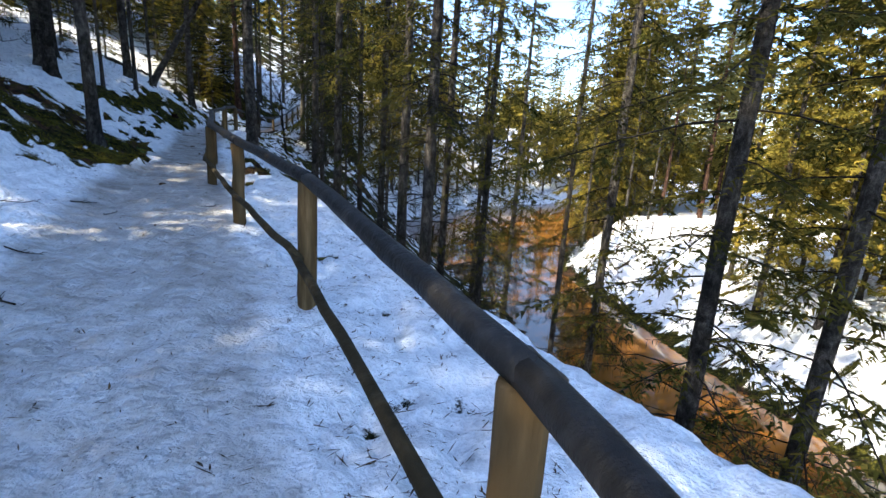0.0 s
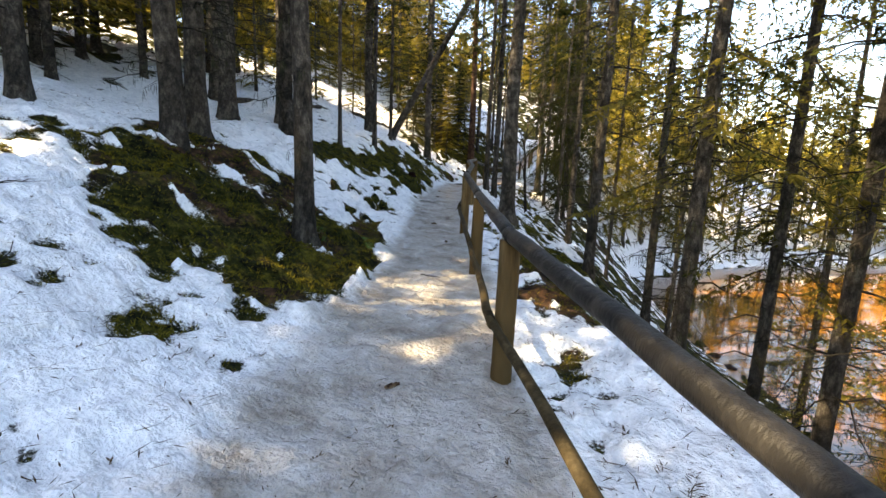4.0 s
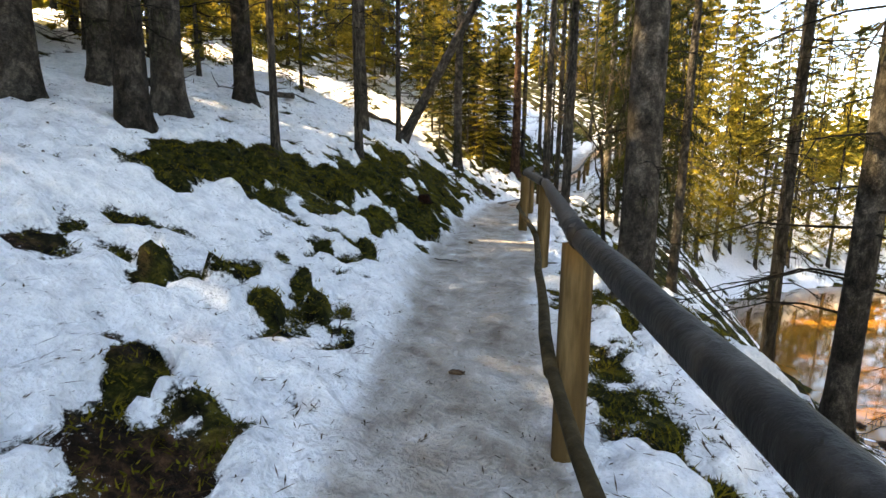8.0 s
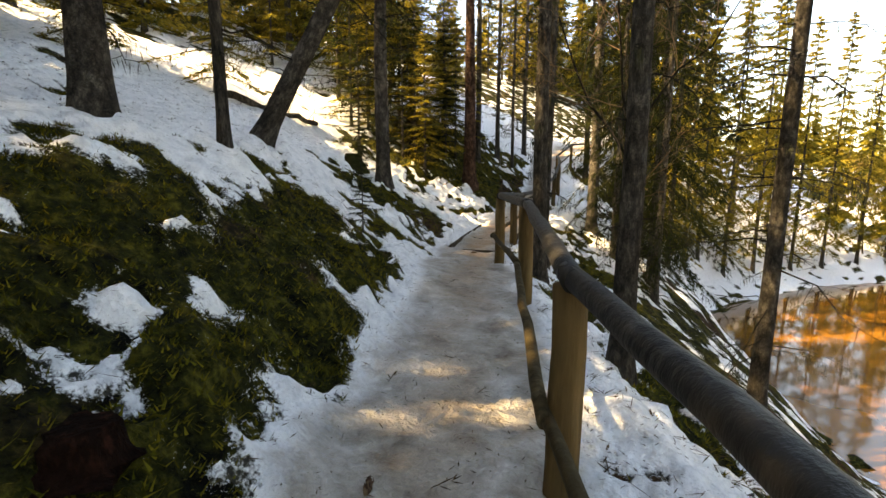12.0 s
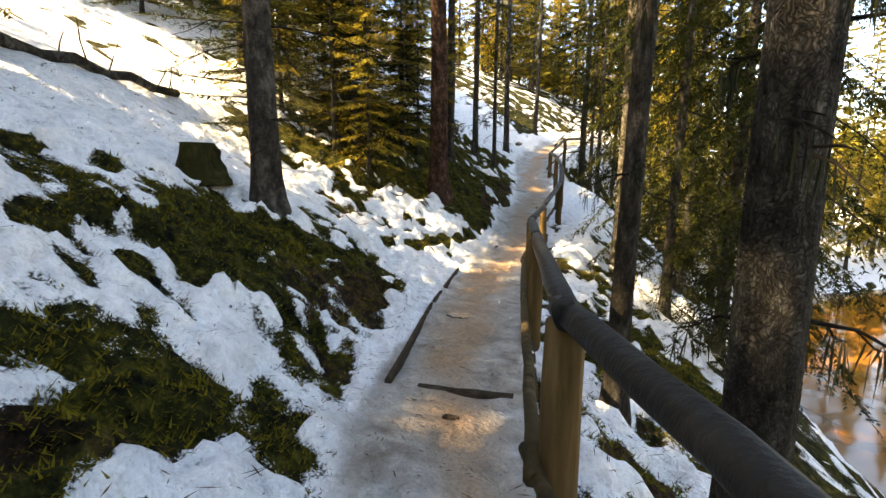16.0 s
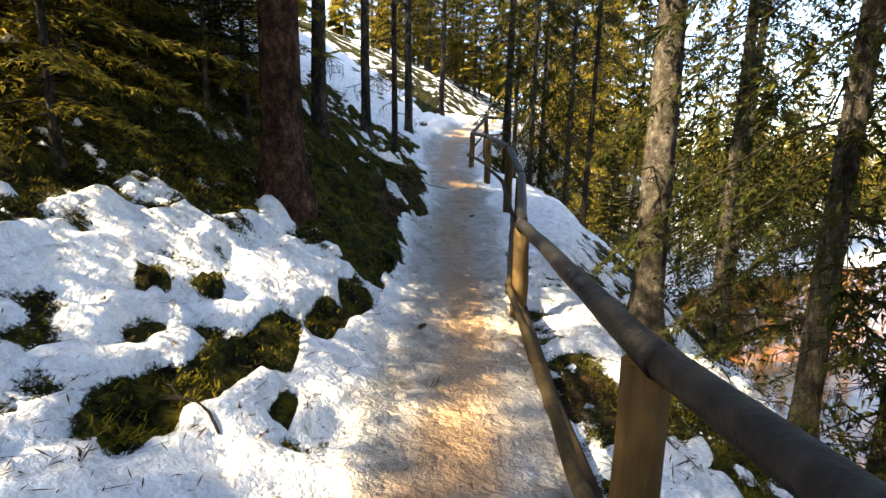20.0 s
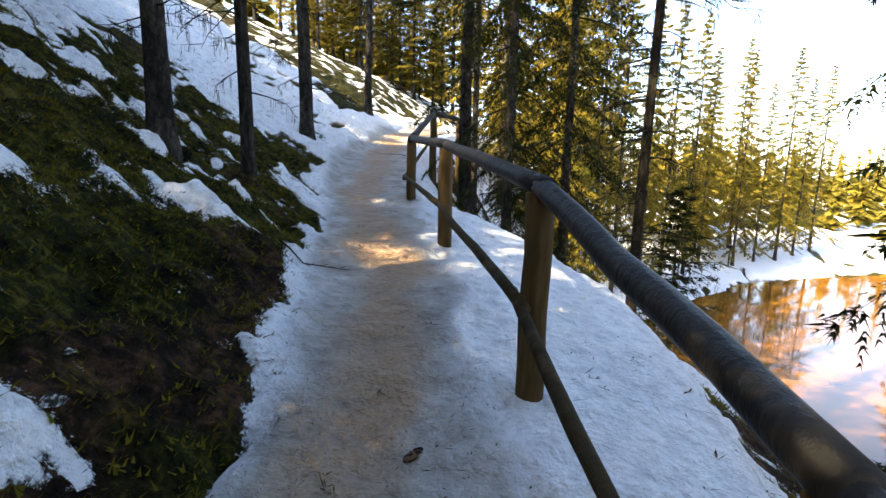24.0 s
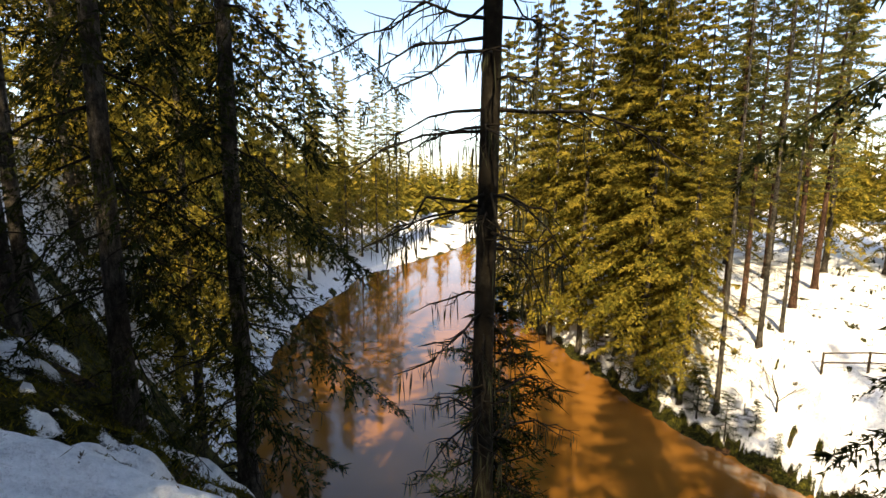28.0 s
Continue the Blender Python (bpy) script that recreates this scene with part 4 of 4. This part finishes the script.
def open_wood(x, y):
    """A thinner stand up the hill, open to the low sun."""
    s = (-0.9 - 0.33 * y - x) / 1.031
    return (27.2 < y + 0.5 * s < 35.6 and s < 34) or (48.5 < y + 0.5 * s < 66.0 and s < 40)


# Unseen spruces added behind the start, to keep the sun off the path.
for x, y in [(-9.6, -2.6), (-11.8, -4.6), (-14.4, -4.0), (-8.4, -5.0), (-16.2, -7.2), (-12.6, -8.0)]:
    plant("bank", x, y, 0.85, 0.95, label="dense unseen spruce added behind the start to shade the path")
# Added up-sun to shade the path; those at y < 7 stay out of view.
for x, y, k in [(-20.0, 17.4, 0.7), (-20.3, 19.2, 0.8), (-20.8, 21.0, 0.75), (-21.2, 22.8, 0.8), (-20.8, 34.4, 0.75), (-21.5, 36.4, 0.8), (-20.4, 38.4, 0.75), (-13.4, 1.6, 0.7), (-13.6, -0.4, 0.75), (-15.2, 0.8, 0.75), (-14.6, 3.6, 0.75), (-15.3, 5.0, 0.75), (-15.8, 6.6, 0.75), (-19.4, 32.6, 0.75), (-22.4, 33.2, 0.8)]:
    plant("bank", x, y, k, k, label="dense spruce added up the snowy hillside to shade the path")
# More unseen trees behind the start, added only for their shade.
scatter(["far"], 12, (-24, -5, -18, 1), 2.0, lambda x, y: u_of(x, y) > 6.5, tall=0.65)
scatter(["far"], 26, (-40, -12, -4, 24), 2.6, lambda x, y: 8.5 < u_of(x, y) < 26 and not open_wood(x, y), tall=0.65)
scatter(["under"], 12, (-26, -14, 17, 46), 1.8, lambda x, y: 4.8 < u_of(x, y) < 12)
scatter(["far"], 15, (-44, -16, 18, 44), 2.6, lambda x, y: 9.0 < u_of(x, y) < 34 and not open_wood(x, y), tall=0.65)
scatter(["far"], 14, (-30, -12, 50, 82), 2.6, lambda x, y: 2.2 < u_of(x, y) < 16 and not open_wood(x, y), tall=0.7)
scatter(["leafy"], 5, (-24, -15, 8, 24), 2.2, lambda x, y: 6.0 < u_of(x, y) < 12, tall=0.7)
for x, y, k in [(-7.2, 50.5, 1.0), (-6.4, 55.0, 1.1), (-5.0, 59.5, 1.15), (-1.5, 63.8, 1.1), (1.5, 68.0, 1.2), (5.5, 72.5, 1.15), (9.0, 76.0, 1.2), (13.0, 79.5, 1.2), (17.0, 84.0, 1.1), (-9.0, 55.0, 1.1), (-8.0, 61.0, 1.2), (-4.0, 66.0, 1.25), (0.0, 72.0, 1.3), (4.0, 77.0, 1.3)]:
    plant("bank", x, y, k * 0.85, k, label="spruce beyond the river bend, sunlit gold put into its needle colour")
scatter(["far"], 14, (-26, -8, 47, 86), 2.6, lambda x, y: abs(u_of(x, y)) > 1.8 and not (u_of(x, y) > 0 and open_wood(x, y)) and off_river(x, y, 3.0) and not (u_of(x, y) < 0 and y < 50))
scatter(["thicket"], 34, (-42, -8, -2, 48), 1.9, lambda x, y: 10.0 < u_of(x, y) < 24 and not open_wood(x, y))
scatter(["slope"], 4, (-10, 4, 0, 32), 2.4, lambda x, y: u_of(x, y) < -4.0 and off_river(x, y, 1.0) and not east_side(x, y) and not (x + 8.0 > 0.05 * (y - 16) and y > 14))
scatter(["far"], 5, (-13, -3, 49, 66), 2.4, lambda x, y: u_of(x, y) < -2.5 and off_river(x, y, 0.8) and not east_side(x, y))
scatter(["bank", "far"], 24, (12, 24, -2, 27), 2.4, lambda x, y: off_river(x, y, 2.0) and east_side(x, y))
scatter(["far"], 26, (13, 60, -10, 80), 3.4, lambda x, y: off_river(x, y, 2.5) and east_side(x, y) and not (x < 33 and 17 < y < 44))
for x, y, k in [(34.5, 24.0, 0.9), (36.0, 28.5, 1.0), (35.0, 33.0, 1.1), (37.5, 37.0, 1.05), (35.5, 40.5, 1.15), (38.0, 44.5, 1.1), (34.0, 47.0, 1.05), (41.0, 31.0, 1.2), (42.0, 41.0, 1.2)]:
    plant("bank", x, y, k, k * 1.1, label="spruce at the far edge of the snowy field")
for x, y, k in [(19.0, 87.5, 1.0), (22.5, 86.6, 1.15), (26.0, 88.2, 1.0), (29.5, 89.5, 1.2), (33.5, 92.0, 1.05), (38.0, 95.0, 1.15), (24.5, 91.0, 1.2)]:
    plant("bank", x, y, k * 0.85, k, label="spruce beyond the river bend")
for x, y, k in [(19.5, 42.6, 1.0), (22.0, 40.6, 1.1), (30.5, 43.5, 1.2), (26.5, 46.5, 1.15)]:
    plant("pine", x, y, k, k)


def far_woods():
    """The woods that close the view all round, past the trees that stand apart, plus unseen ones added behind the start
    for shade.
    """
    g = np.random.default_rng(77)
    shape = Shape()
    made = 0
    while made < 700:
        x, y = g.uniform(-110, 190), g.uniform(-110, 210)
        u = u_of(x, y)
        # 7 < u < 30 at y < 1: unseen trees that only shade the path.
        if not off_river(x, y, 6.0) or not ((42 < u < 78 and -90 < y < 150) or (7 < u < 30 and -30 < y < 1) or (abs(u) < 45 and 86 < y < 112) or (u < -14 and (y > 108 or x > 58 or y < -20))):
            continue
        z, h = float(land(np.array([x]), np.array([y]))[0]), g.uniform(13, 20) * (0.6 if 7 < u < 30 else 1.0)
        n = 90
        f = np.sqrt(g.random(n))
        a = g.uniform(0, 2 * np.pi, n)
        reach = (0.25 + 3.0 * f) * g.uniform(0.7, 1.15, n)
        base = np.stack([x + 0 * a, y + 0 * a, z + h * (1 - f * 0.93)], 1)
        way = np.stack([np.cos(a) * reach, np.sin(a) * reach, -0.35 * reach - 0.2], 1)
        shape.blades(base, base + way, 0.35 + 0.42 * reach, np.stack([-np.sin(a), np.cos(a), g.uniform(-0.3, 0.3, n)], 1))
        shape.tube(np.array([[x, y, z - 0.5], [x, y, z + h]]), [0.2, 0.03], 4, False)
        made += 1
    tagged(new("far_woods", shape.mesh("far_woods", SUNLIT_SPRUCE, False)), "distant spruce woods closing the view, with unseen trees added to shade the start", "forest", kind="stuff")


far_woods()

# ---- moss, litter and twigs ----
def bare_spots(count, x0, x1, y0, y1, seed, want):
    g = np.random.default_rng(seed)
    x, y = g.uniform(x0, x1, count), g.uniform(y0, y1, count)
    ok = want(x, y)
    return x[ok], y[ok], g


def moss_field():
    x, y, g = bare_spots(560000, -17.5, 0.0, 6.0, 46.0, 7, lambda x, y: (snow_depth(x, y) < 0.015) & (across(x, y) > -3.2) & (across(x, y) < 4.4) & (np.abs(across(x, y)) > 0.55))
    keep = fbm(x, y, 0.8, 3, 81) * 0.5 + 0.5 * mossiness(x, y) + 0.3 * (g.random(len(x)) - 0.5) > 0.4
    x, y = x[keep], y[keep]
    z = land(x, y)
    tuft = 0.6 + 1.1 * fbm(x, y, 0.3, 2, 83)
    shape = Shape()
    for _ in range(4):
        a = g.uniform(0, 2 * np.pi, len(x))
        up = g.uniform(0.3, 1.2, len(x))
        way = np.stack([np.cos(a), np.sin(a), up], 1)
        way /= np.linalg.norm(way, axis=1)[:, None]
        ln = g.uniform(0.02, 0.052, len(x)) * tuft
        base = np.stack([x + g.normal(0, 0.02, len(x)), y + g.normal(0, 0.02, len(x)), z - 0.01], 1)
        side = np.stack([-np.sin(a), np.cos(a), g.uniform(-0.4, 0.4, len(x))], 1)
        shape.barbs(base, base + way * ln[:, None], g.uniform(0.008, 0.016, len(x)), side)
    tagged(new("moss", shape.mesh("moss", MOSS, False)), "cushions of green and rusty moss on the bank", "moss", kind="stuff")


def litter():
    x, y, g = bare_spots(230000, -17.0, 3.0, -2.0, 46.0, 8, lambda x, y: (snow_depth(x, y) > 0.0) & (across(x, y) > -2.2) & (across(x, y) < 6.5))
    keep = g.random(len(x)) < np.where(tread(x, y) > 0.5, 0.35, 0.8) * np.where((y > 33) & (across(x, y) < -0.6), 0.12, 1.0)
    x, y = x[keep], y[keep]
    z = ground_z(x, y) + 0.004
    a = g.uniform(0, 2 * np.pi, len(x))
    ln = 0.025 + 0.13 * g.random(len(x)) ** 2.5
    ln *= np.where(tread(x, y) > 0.4, 0.45, 1.0)
    base = np.stack([x, y, z], 1)
    tip = base + np.stack([np.cos(a) * ln, np.sin(a) * ln, g.uniform(-0.004, 0.012, len(x))], 1)
    shape = Shape()
    shape.blades(base, tip, g.uniform(0.004, 0.009, len(x)), np.stack([-np.sin(a), np.cos(a), 0 * a], 1))
    pick = g.random(len(x)) < np.where(tread(x, y) > 0.4, 0.025, 0.075)
    px, py = x[pick], y[pick]
    n = len(px)
    turn, size = g.uniform(0, 2 * np.pi, n), 0.05 + 0.14 * g.random(n) ** 2
    root = np.stack([px, py, ground_z(px, py) + 0.008], 1)
    for k in range(6):
        w = turn + g.normal(0, 0.12 if k == 0 else 0.75, n)
        start = root + np.stack([np.cos(turn), np.sin(turn), 0 * turn], 1) * (size * (0.0 if k == 0 else g.uniform(0.1, 0.7)))[:, None]
        reach = size * (1.0 if k == 0 else g.uniform(0.25, 0.5))
        end = start + np.stack([np.cos(w) * reach, np.sin(w) * reach, g.uniform(0.0, 0.025, n)], 1)
        shape.blades(start, end, g.uniform(0.005, 0.011, n), np.stack([-np.sin(w), np.cos(w), 0 * w], 1))
    tagged(new("fallen_needles", shape.mesh("fallen_needles", LITTER, False)), "fallen needles and twig bits scattered on snow", "litter", kind="stuff")


def along(y0, y1, u, step=0.5):
    """A line beside the path, u metres to the left of its middle."""
    ys = np.arange(y0, y1 + 1e-6, step)
    k = np.interp(ys + 0.5, LINE_Y, LINE_X) - np.interp(ys - 0.5, LINE_Y, LINE_X)
    n = np.sqrt(1 + k * k)
    return np.stack([np.interp(ys, LINE_Y, LINE_X) - u / n, ys - u * k / n * 1.0, np.interp(ys, LINE_Y, LINE_Z)], 1)


def plank(a, b, width, thick, seed=0):
    """A board on edge or flat from a to b, with worn corners."""
    g = np.random.default_rng(seed)
    a, b = np.asarray(a, float), np.asarray(b, float)
    way = (b - a) / np.linalg.norm(b - a)
    side = np.cross(way, (0, 0, 1))
    side /= np.linalg.norm(side)
    up = np.cross(side, way)
    c = 0.012
    outline = [(-width / 2 + c, -thick / 2), (width / 2 - c, -thick / 2), (width / 2, -thick / 2 + c), (width / 2, thick / 2 - c), (width / 2 - c, thick / 2), (-width / 2 + c, thick / 2), (-width / 2, thick / 2 - c), (-width / 2, -thick / 2 + c)]
    n = 6
    rings = []
    for k in np.linspace(0, 1, n):
        p = a + (b - a) * k
        rings.append([p + side * (s + g.normal(0, 0.002)) + up * (t + g.normal(0, 0.002)) for s, t in outline])
    m = len(outline)
    faces = [(i * m + j, i * m + (j + 1) % m, (i + 1) * m + (j + 1) % m, (i + 1) * m + j) for i in range(n - 1) for j in range(m)]
    s = Shape()
    s.add(np.array(rings), faces + [tuple(range(m))[::-1], tuple(range((n - 1) * m, n * m))])
    return s


def boardwalk():
    walkway = thing("boardwalk", "icy boardwalk edged with dark wet boards", "boardwalk")
    left, right = along(24.1, 28.3, 0.56, 2.1), along(24.7, 32.0, -0.6, 2.43)
    for i, (a, b) in enumerate(zip(left, left[1:])):
        part("edge_board", plank(a + (0, 0, 0.078), b + (0, 0, 0.078) - (b - a) * 0.01, 0.04, 0.16, i), BOARD_WOOD, walkway, smooth_faces=False)
    for i, (a, b) in enumerate(zip(right, right[1:])):
        part("edge_beam", plank(a + (0, 0, 0.0), b - (b - a) * 0.01, 0.09, 0.2, 9 + i), BOARD_WOOD, walkway, smooth_faces=False)
    a, b = np.array([-11.27, 24.38, 0.925]), np.array([-10.6, 24.47, 0.92])
    part("end_board", plank(a, b, 0.07, 0.12, 20), BOARD_WOOD, walkway, smooth_faces=False)


def fallen_log(label, a, b, r, seed, moss=False):
    za, zb = ground_z(*a)[0] + r * 0.6, ground_z(*b)[0] + r * 0.6
    log = thing("fallen_log", label, "log")
    part("log", log_line((*a, za), (*b, zb), r, r * 0.7, 0.03, 9, 10, seed), BARK, log)
    g = np.random.default_rng(seed)
    s = Shape()
    for k in g.uniform(0.1, 1, 9):
        p = np.array([a[0] + (b[0] - a[0]) * k, a[1] + (b[1] - a[1]) * k, za + (zb - za) * k])
        q = p + g.normal(0, 0.25, 3) + (0, 0, 0.25)
        s.tube(np.stack([p, (p + q) / 2 + g.normal(0, 0.03, 3), q]), [0.015, 0.01, 0.004], 4, False)
    tagged(part("broken_branches", s, TWIG, log, "dead broken branch stubs"), kind="stuff")


def stump(x, y, r, h, label, mat):
    g = np.random.default_rng(int(abs(x) * 100))
    z = float(land(np.array([x]), np.array([y]))[0])
    s, n = Shape(), 14
    k = np.array([-0.15, 0.0, 0.1, 0.35, 0.8, 1.0, 0.98])
    rad = r * np.array([1.7, 1.5, 1.25, 1.05, 0.98, 0.9, 0.5])
    line = np.stack([0 * k, 0 * k, k * h], 1)
    s.tube(line, rad[:, None] * (1 + g.normal(0, 0.2, (len(k), n))), n)
    st = thing("stump", label, "stump", (x, y, z))
    part("stump_body", s, mat, st)


boardwalk()
moss_field()
litter()
fallen_log("thin fallen log lying across the snowy bank", (-14.9, 15.6), (-14.7, 19.2), 0.09, 3)
fallen_log("dark fallen tree with dead branches on the snow", (-17.1, 24.6), (-16.85, 27.6), 0.09, 4)
stump(-14.2, 25.4, 0.21, 0.38, "old tree stump overgrown with moss", STUMP_WOOD)
stump(-9.85, 17.3, 0.1, 0.13, "rotten reddish stump among moss", ROTTEN_WOOD)


# ---- the far bank: field fence, dry sapling, brush ----
def field_fence():
    fence = thing("field_fence", "low dark wooden fence across the snowy field", "fence")
    line = [(14.6, 38.4), (15.2, 36.9), (15.8, 35.4), (16.5, 33.9), (17.2, 32.4), (17.9, 30.9), (18.6, 29.4)]
    tops = []
    for i, (x, y) in enumerate(line):
        z = ground_z(x, y)[0]
        part("post", log_line((x, y, z - 0.3), (x, y, z + 1.0), 0.05, 0.05, 0.003, 4, 7, 200 + i), BOARD_WOOD, fence)
        tops.append(np.array([x, y, z + 0.95]))
    for i, (a, b) in enumerate(zip(tops, tops[1:])):
        part("rail", log_line(a, b, 0.04, 0.035, 0.006, 4, 7, 220 + i), BOARD_WOOD, fence)
        part("rail", log_line(a - (0, 0, 0.45), b - (0, 0, 0.45), 0.035, 0.03, 0.006, 4, 7, 240 + i), BOARD_WOOD, fence)


field_fence()
plant("bare", 12.9, 39.6, 0.7, 0.55, label="dry brown leafless sapling on the bank")
for x, y, k in [(22.0, 86.5, 1.5), (19.0, 88.5, 1.6), (25.5, 89.0, 1.4), (14.5, 82.5, 1.3), (16.5, 90.0, 1.7)]:
    plant("bare", x, y, k, k, label="leafless birch at the river bend")
for x, y, k in [(11.4, 41.2, 0.9), (12.2, 42.6, 1.1), (13.2, 45.2, 1.2), (12.0, 40.2, 0.6), (14.6, 47.4, 1.2), (11.2, 39.2, 0.4), (16.0, 49.6, 1.3)]:
    plant("young", x, y, k * 1.5, k, label="low young spruce on the far bank")


# ---- snow crumbs, cones and fallen twigs ----
def snow_crumbs():
    x, y, g = bare_spots(60000, -17.0, 0.0, 6.0, 42.0, 9, lambda x, y: (snow_depth(x, y) < 0.006) & (snow_depth(x, y) > -0.035) & (across(x, y) > -2.5) & (across(x, y) < 4.0))
    x, y = x[:600], y[:600]
    z = land(x, y)
    ball = np.array([(0, 0, 0.7), (0.9, 0.2, 0.1), (0.1, 1.0, 0), (-0.95, 0.1, 0.15), (-0.1, -0.9, 0.05), (0.5, 0.5, 0.45), (-0.5, -0.45, 0.5)])
    faces = [(0, 1, 5), (0, 5, 2), (0, 2, 3), (0, 3, 6), (0, 6, 4), (0, 4, 1), (1, 2, 5), (3, 4, 6)]
    shape = Shape()
    for px, py, pz, s, a in zip(x, y, z, 0.012 + 0.04 * g.random(len(x)) ** 3, g.uniform(0, 6.3, len(x))):
        c, d = math.cos(a) * s, math.sin(a) * s
        m = np.array([[c, -d, 0], [d, c, 0], [0, 0, s]])
        shape.add((ball + g.normal(0, 0.1, ball.shape)) @ m.T + (px, py, pz), faces)
    tagged(new("snow_crumbs", shape.mesh("snow_crumbs", SNOW)), "crumbs of snow left on the moss", "snow", kind="stuff")


def cone(x, y, turn):
    z = ground_z(x, y)[0]
    c = thing("spruce_cone", "brown fallen spruce cone on the icy path", "cone", (x, y, z + 0.012), "cones on the path")
    c.rotation_euler = (0, 0, turn)
    s = Shape()
    k = np.linspace(0, 1, 8)
    s.tube(np.stack([k * 0.1 - 0.05, 0 * k, 0 * k], 1), 0.018 * np.sin(np.pi * (0.12 + 0.83 * k)) ** 0.7, 8)
    part("core", s, BROWN_TWIG, c)
    scales = Shape()
    g = np.random.default_rng(int(abs(x) * 50))
    n = 60
    t, a = g.random(n), g.uniform(0, 6.3, n)
    r = 0.016 * np.sin(np.pi * (0.15 + 0.8 * t)) ** 0.7
    b = np.stack([t * 0.1 - 0.05, np.cos(a) * r, np.sin(a) * r], 1)
    scales.blades(b, b + np.stack([0.014 + 0 * t, np.cos(a) * 0.007, np.sin(a) * 0.007], 1), np.full(n, 0.012), np.stack([0 * a, -np.sin(a), np.cos(a)], 1))
    tagged(part("scales", scales, PINE_BARK, c), kind="stuff")


def fallen_twig(x, y, length, turn):
    z = ground_z(x, y)[0] + 0.01
    t = thing("fallen_twig", "thin dead twig lying on the snow", "twig", (x, y, z), "twigs on the snow")
    t.rotation_euler = (0, 0, turn)
    g = np.random.default_rng(int(abs(x * 97 + y * 31)))
    s = Shape()
    k = np.linspace(-0.5, 0.5, 7)
    px = x + math.cos(turn) * k * length
    py = y + math.sin(turn) * k * length
    lift = ground_z(px, py) - z + 0.014
    main = np.stack([k * length, g.normal(0, 0.012, 7), lift], 1)
    s.tube(main, 0.007 * (1.1 - (k + 0.5) * 0.8), 5, False)
    for i in (2, 3, 4, 5):
        a = g.uniform(0.5, 1.0) * g.choice([-1, 1])
        d = np.array([math.cos(a), math.sin(a), 0.12]) * length * g.uniform(0.15, 0.3)
        s.tube(np.stack([main[i], main[i] + d * 0.5 + g.normal(0, 0.008, 3), main[i] + d]), [0.004, 0.003, 0.0015], 4, False)
    part("stick", s, TWIG, t)


snow_crumbs()
for x, y, a in [(-7.08, 13.23, 0.4), (-9.28, 18.04, 1.9), (-8.66, 16.64, 2.6), (-11.94, 34.47, 0.9), (-12.1, 30.41, 1.2), (-6.2, 11.9, 2.2), (-10.9, 24.0, 0.2), (-4.6, 7.6, 1.1)]:
    cone(x, y, a)
for x, y, l, a in [(-3.22, 6.42, 0.3, 1.0), (-6.62, 6.46, 0.7, 2.4), (-4.01, 5.56, 0.25, 1.6), (-4.5, 5.8, 0.3, 0.4), (-8.39, 15.52, 0.35, 0.3), (-4.69, 5.05, 0.5, 0.9), (-11.5, 26.03, 0.25, 0.1), (-5.55, 10.05, 0.25, 0.2),
                   (-2.97, 2.97, 0.35, 2.8), (-12.88, 36.58, 0.6, 0.2), (-13.07, 43.8, 0.9, 2.9), (-11.31, 15.7, 0.7, 0.6), (-13.35, 33.15, 0.5, 1.9), (-12.69, 33.44, 0.4, 1.3), (-6.9, 7.9, 0.6, 0.5), (-8.0, 13.2, 0.35, 2.0),
                   (-9.9, 14.9, 0.5, 0.7), (-12.9, 28.6, 0.5, 2.7), (-13.6, 27.6, 0.4, 0.3), (-5.9, 4.6, 0.45, 2.1), (-3.6, 3.9, 0.3, 0.2), (-7.6, 6.9, 0.5, 1.4)]:
    fallen_twig(x, y, l, a)


def seedling(x, y, size):
    z = ground_z(x, y)[0]
    plant_ = thing("seedling", "small fresh green leafy seedling in the moss", "plant", (x, y, z), "green seedlings")
    g = np.random.default_rng(int(abs(x * 113 + y * 71)))
    stems, leaves = Shape(), Shape()
    for _ in range(6):
        a, l = g.uniform(0, 6.3), size * g.uniform(0.5, 1.0)
        tip = np.array([math.cos(a) * l * 0.6, math.sin(a) * l * 0.6, l])
        stems.tube(np.stack([np.zeros(3), tip * (0.5, 0.5, 0.6), tip]), [0.0025, 0.002, 0.0012], 4, False)
        n = 7
        t = g.uniform(0.35, 1.0, (n, 1))
        b = tip * t * (t ** 0.3)
        w = g.uniform(0, 6.3, n)
        leaves.blades(b, b + np.stack([np.cos(w), np.sin(w), g.uniform(-0.1, 0.5, n)], 1) * 0.035, np.full(n, 0.02), np.stack([-np.sin(w), np.cos(w), 0 * w], 1))
    part("stems", stems, BROWN_TWIG, plant_)
    tagged(part("leaves", leaves, LEAF, plant_), kind="stuff")


for x, y, s in [(-7.2, 10.1, 0.14), (-6.72, 10.5, 0.12), (-7.05, 9.95, 0.1), (-7.5, 10.3, 0.12), (-6.95, 10.75, 0.08)]:
    seedling(x, y, s)
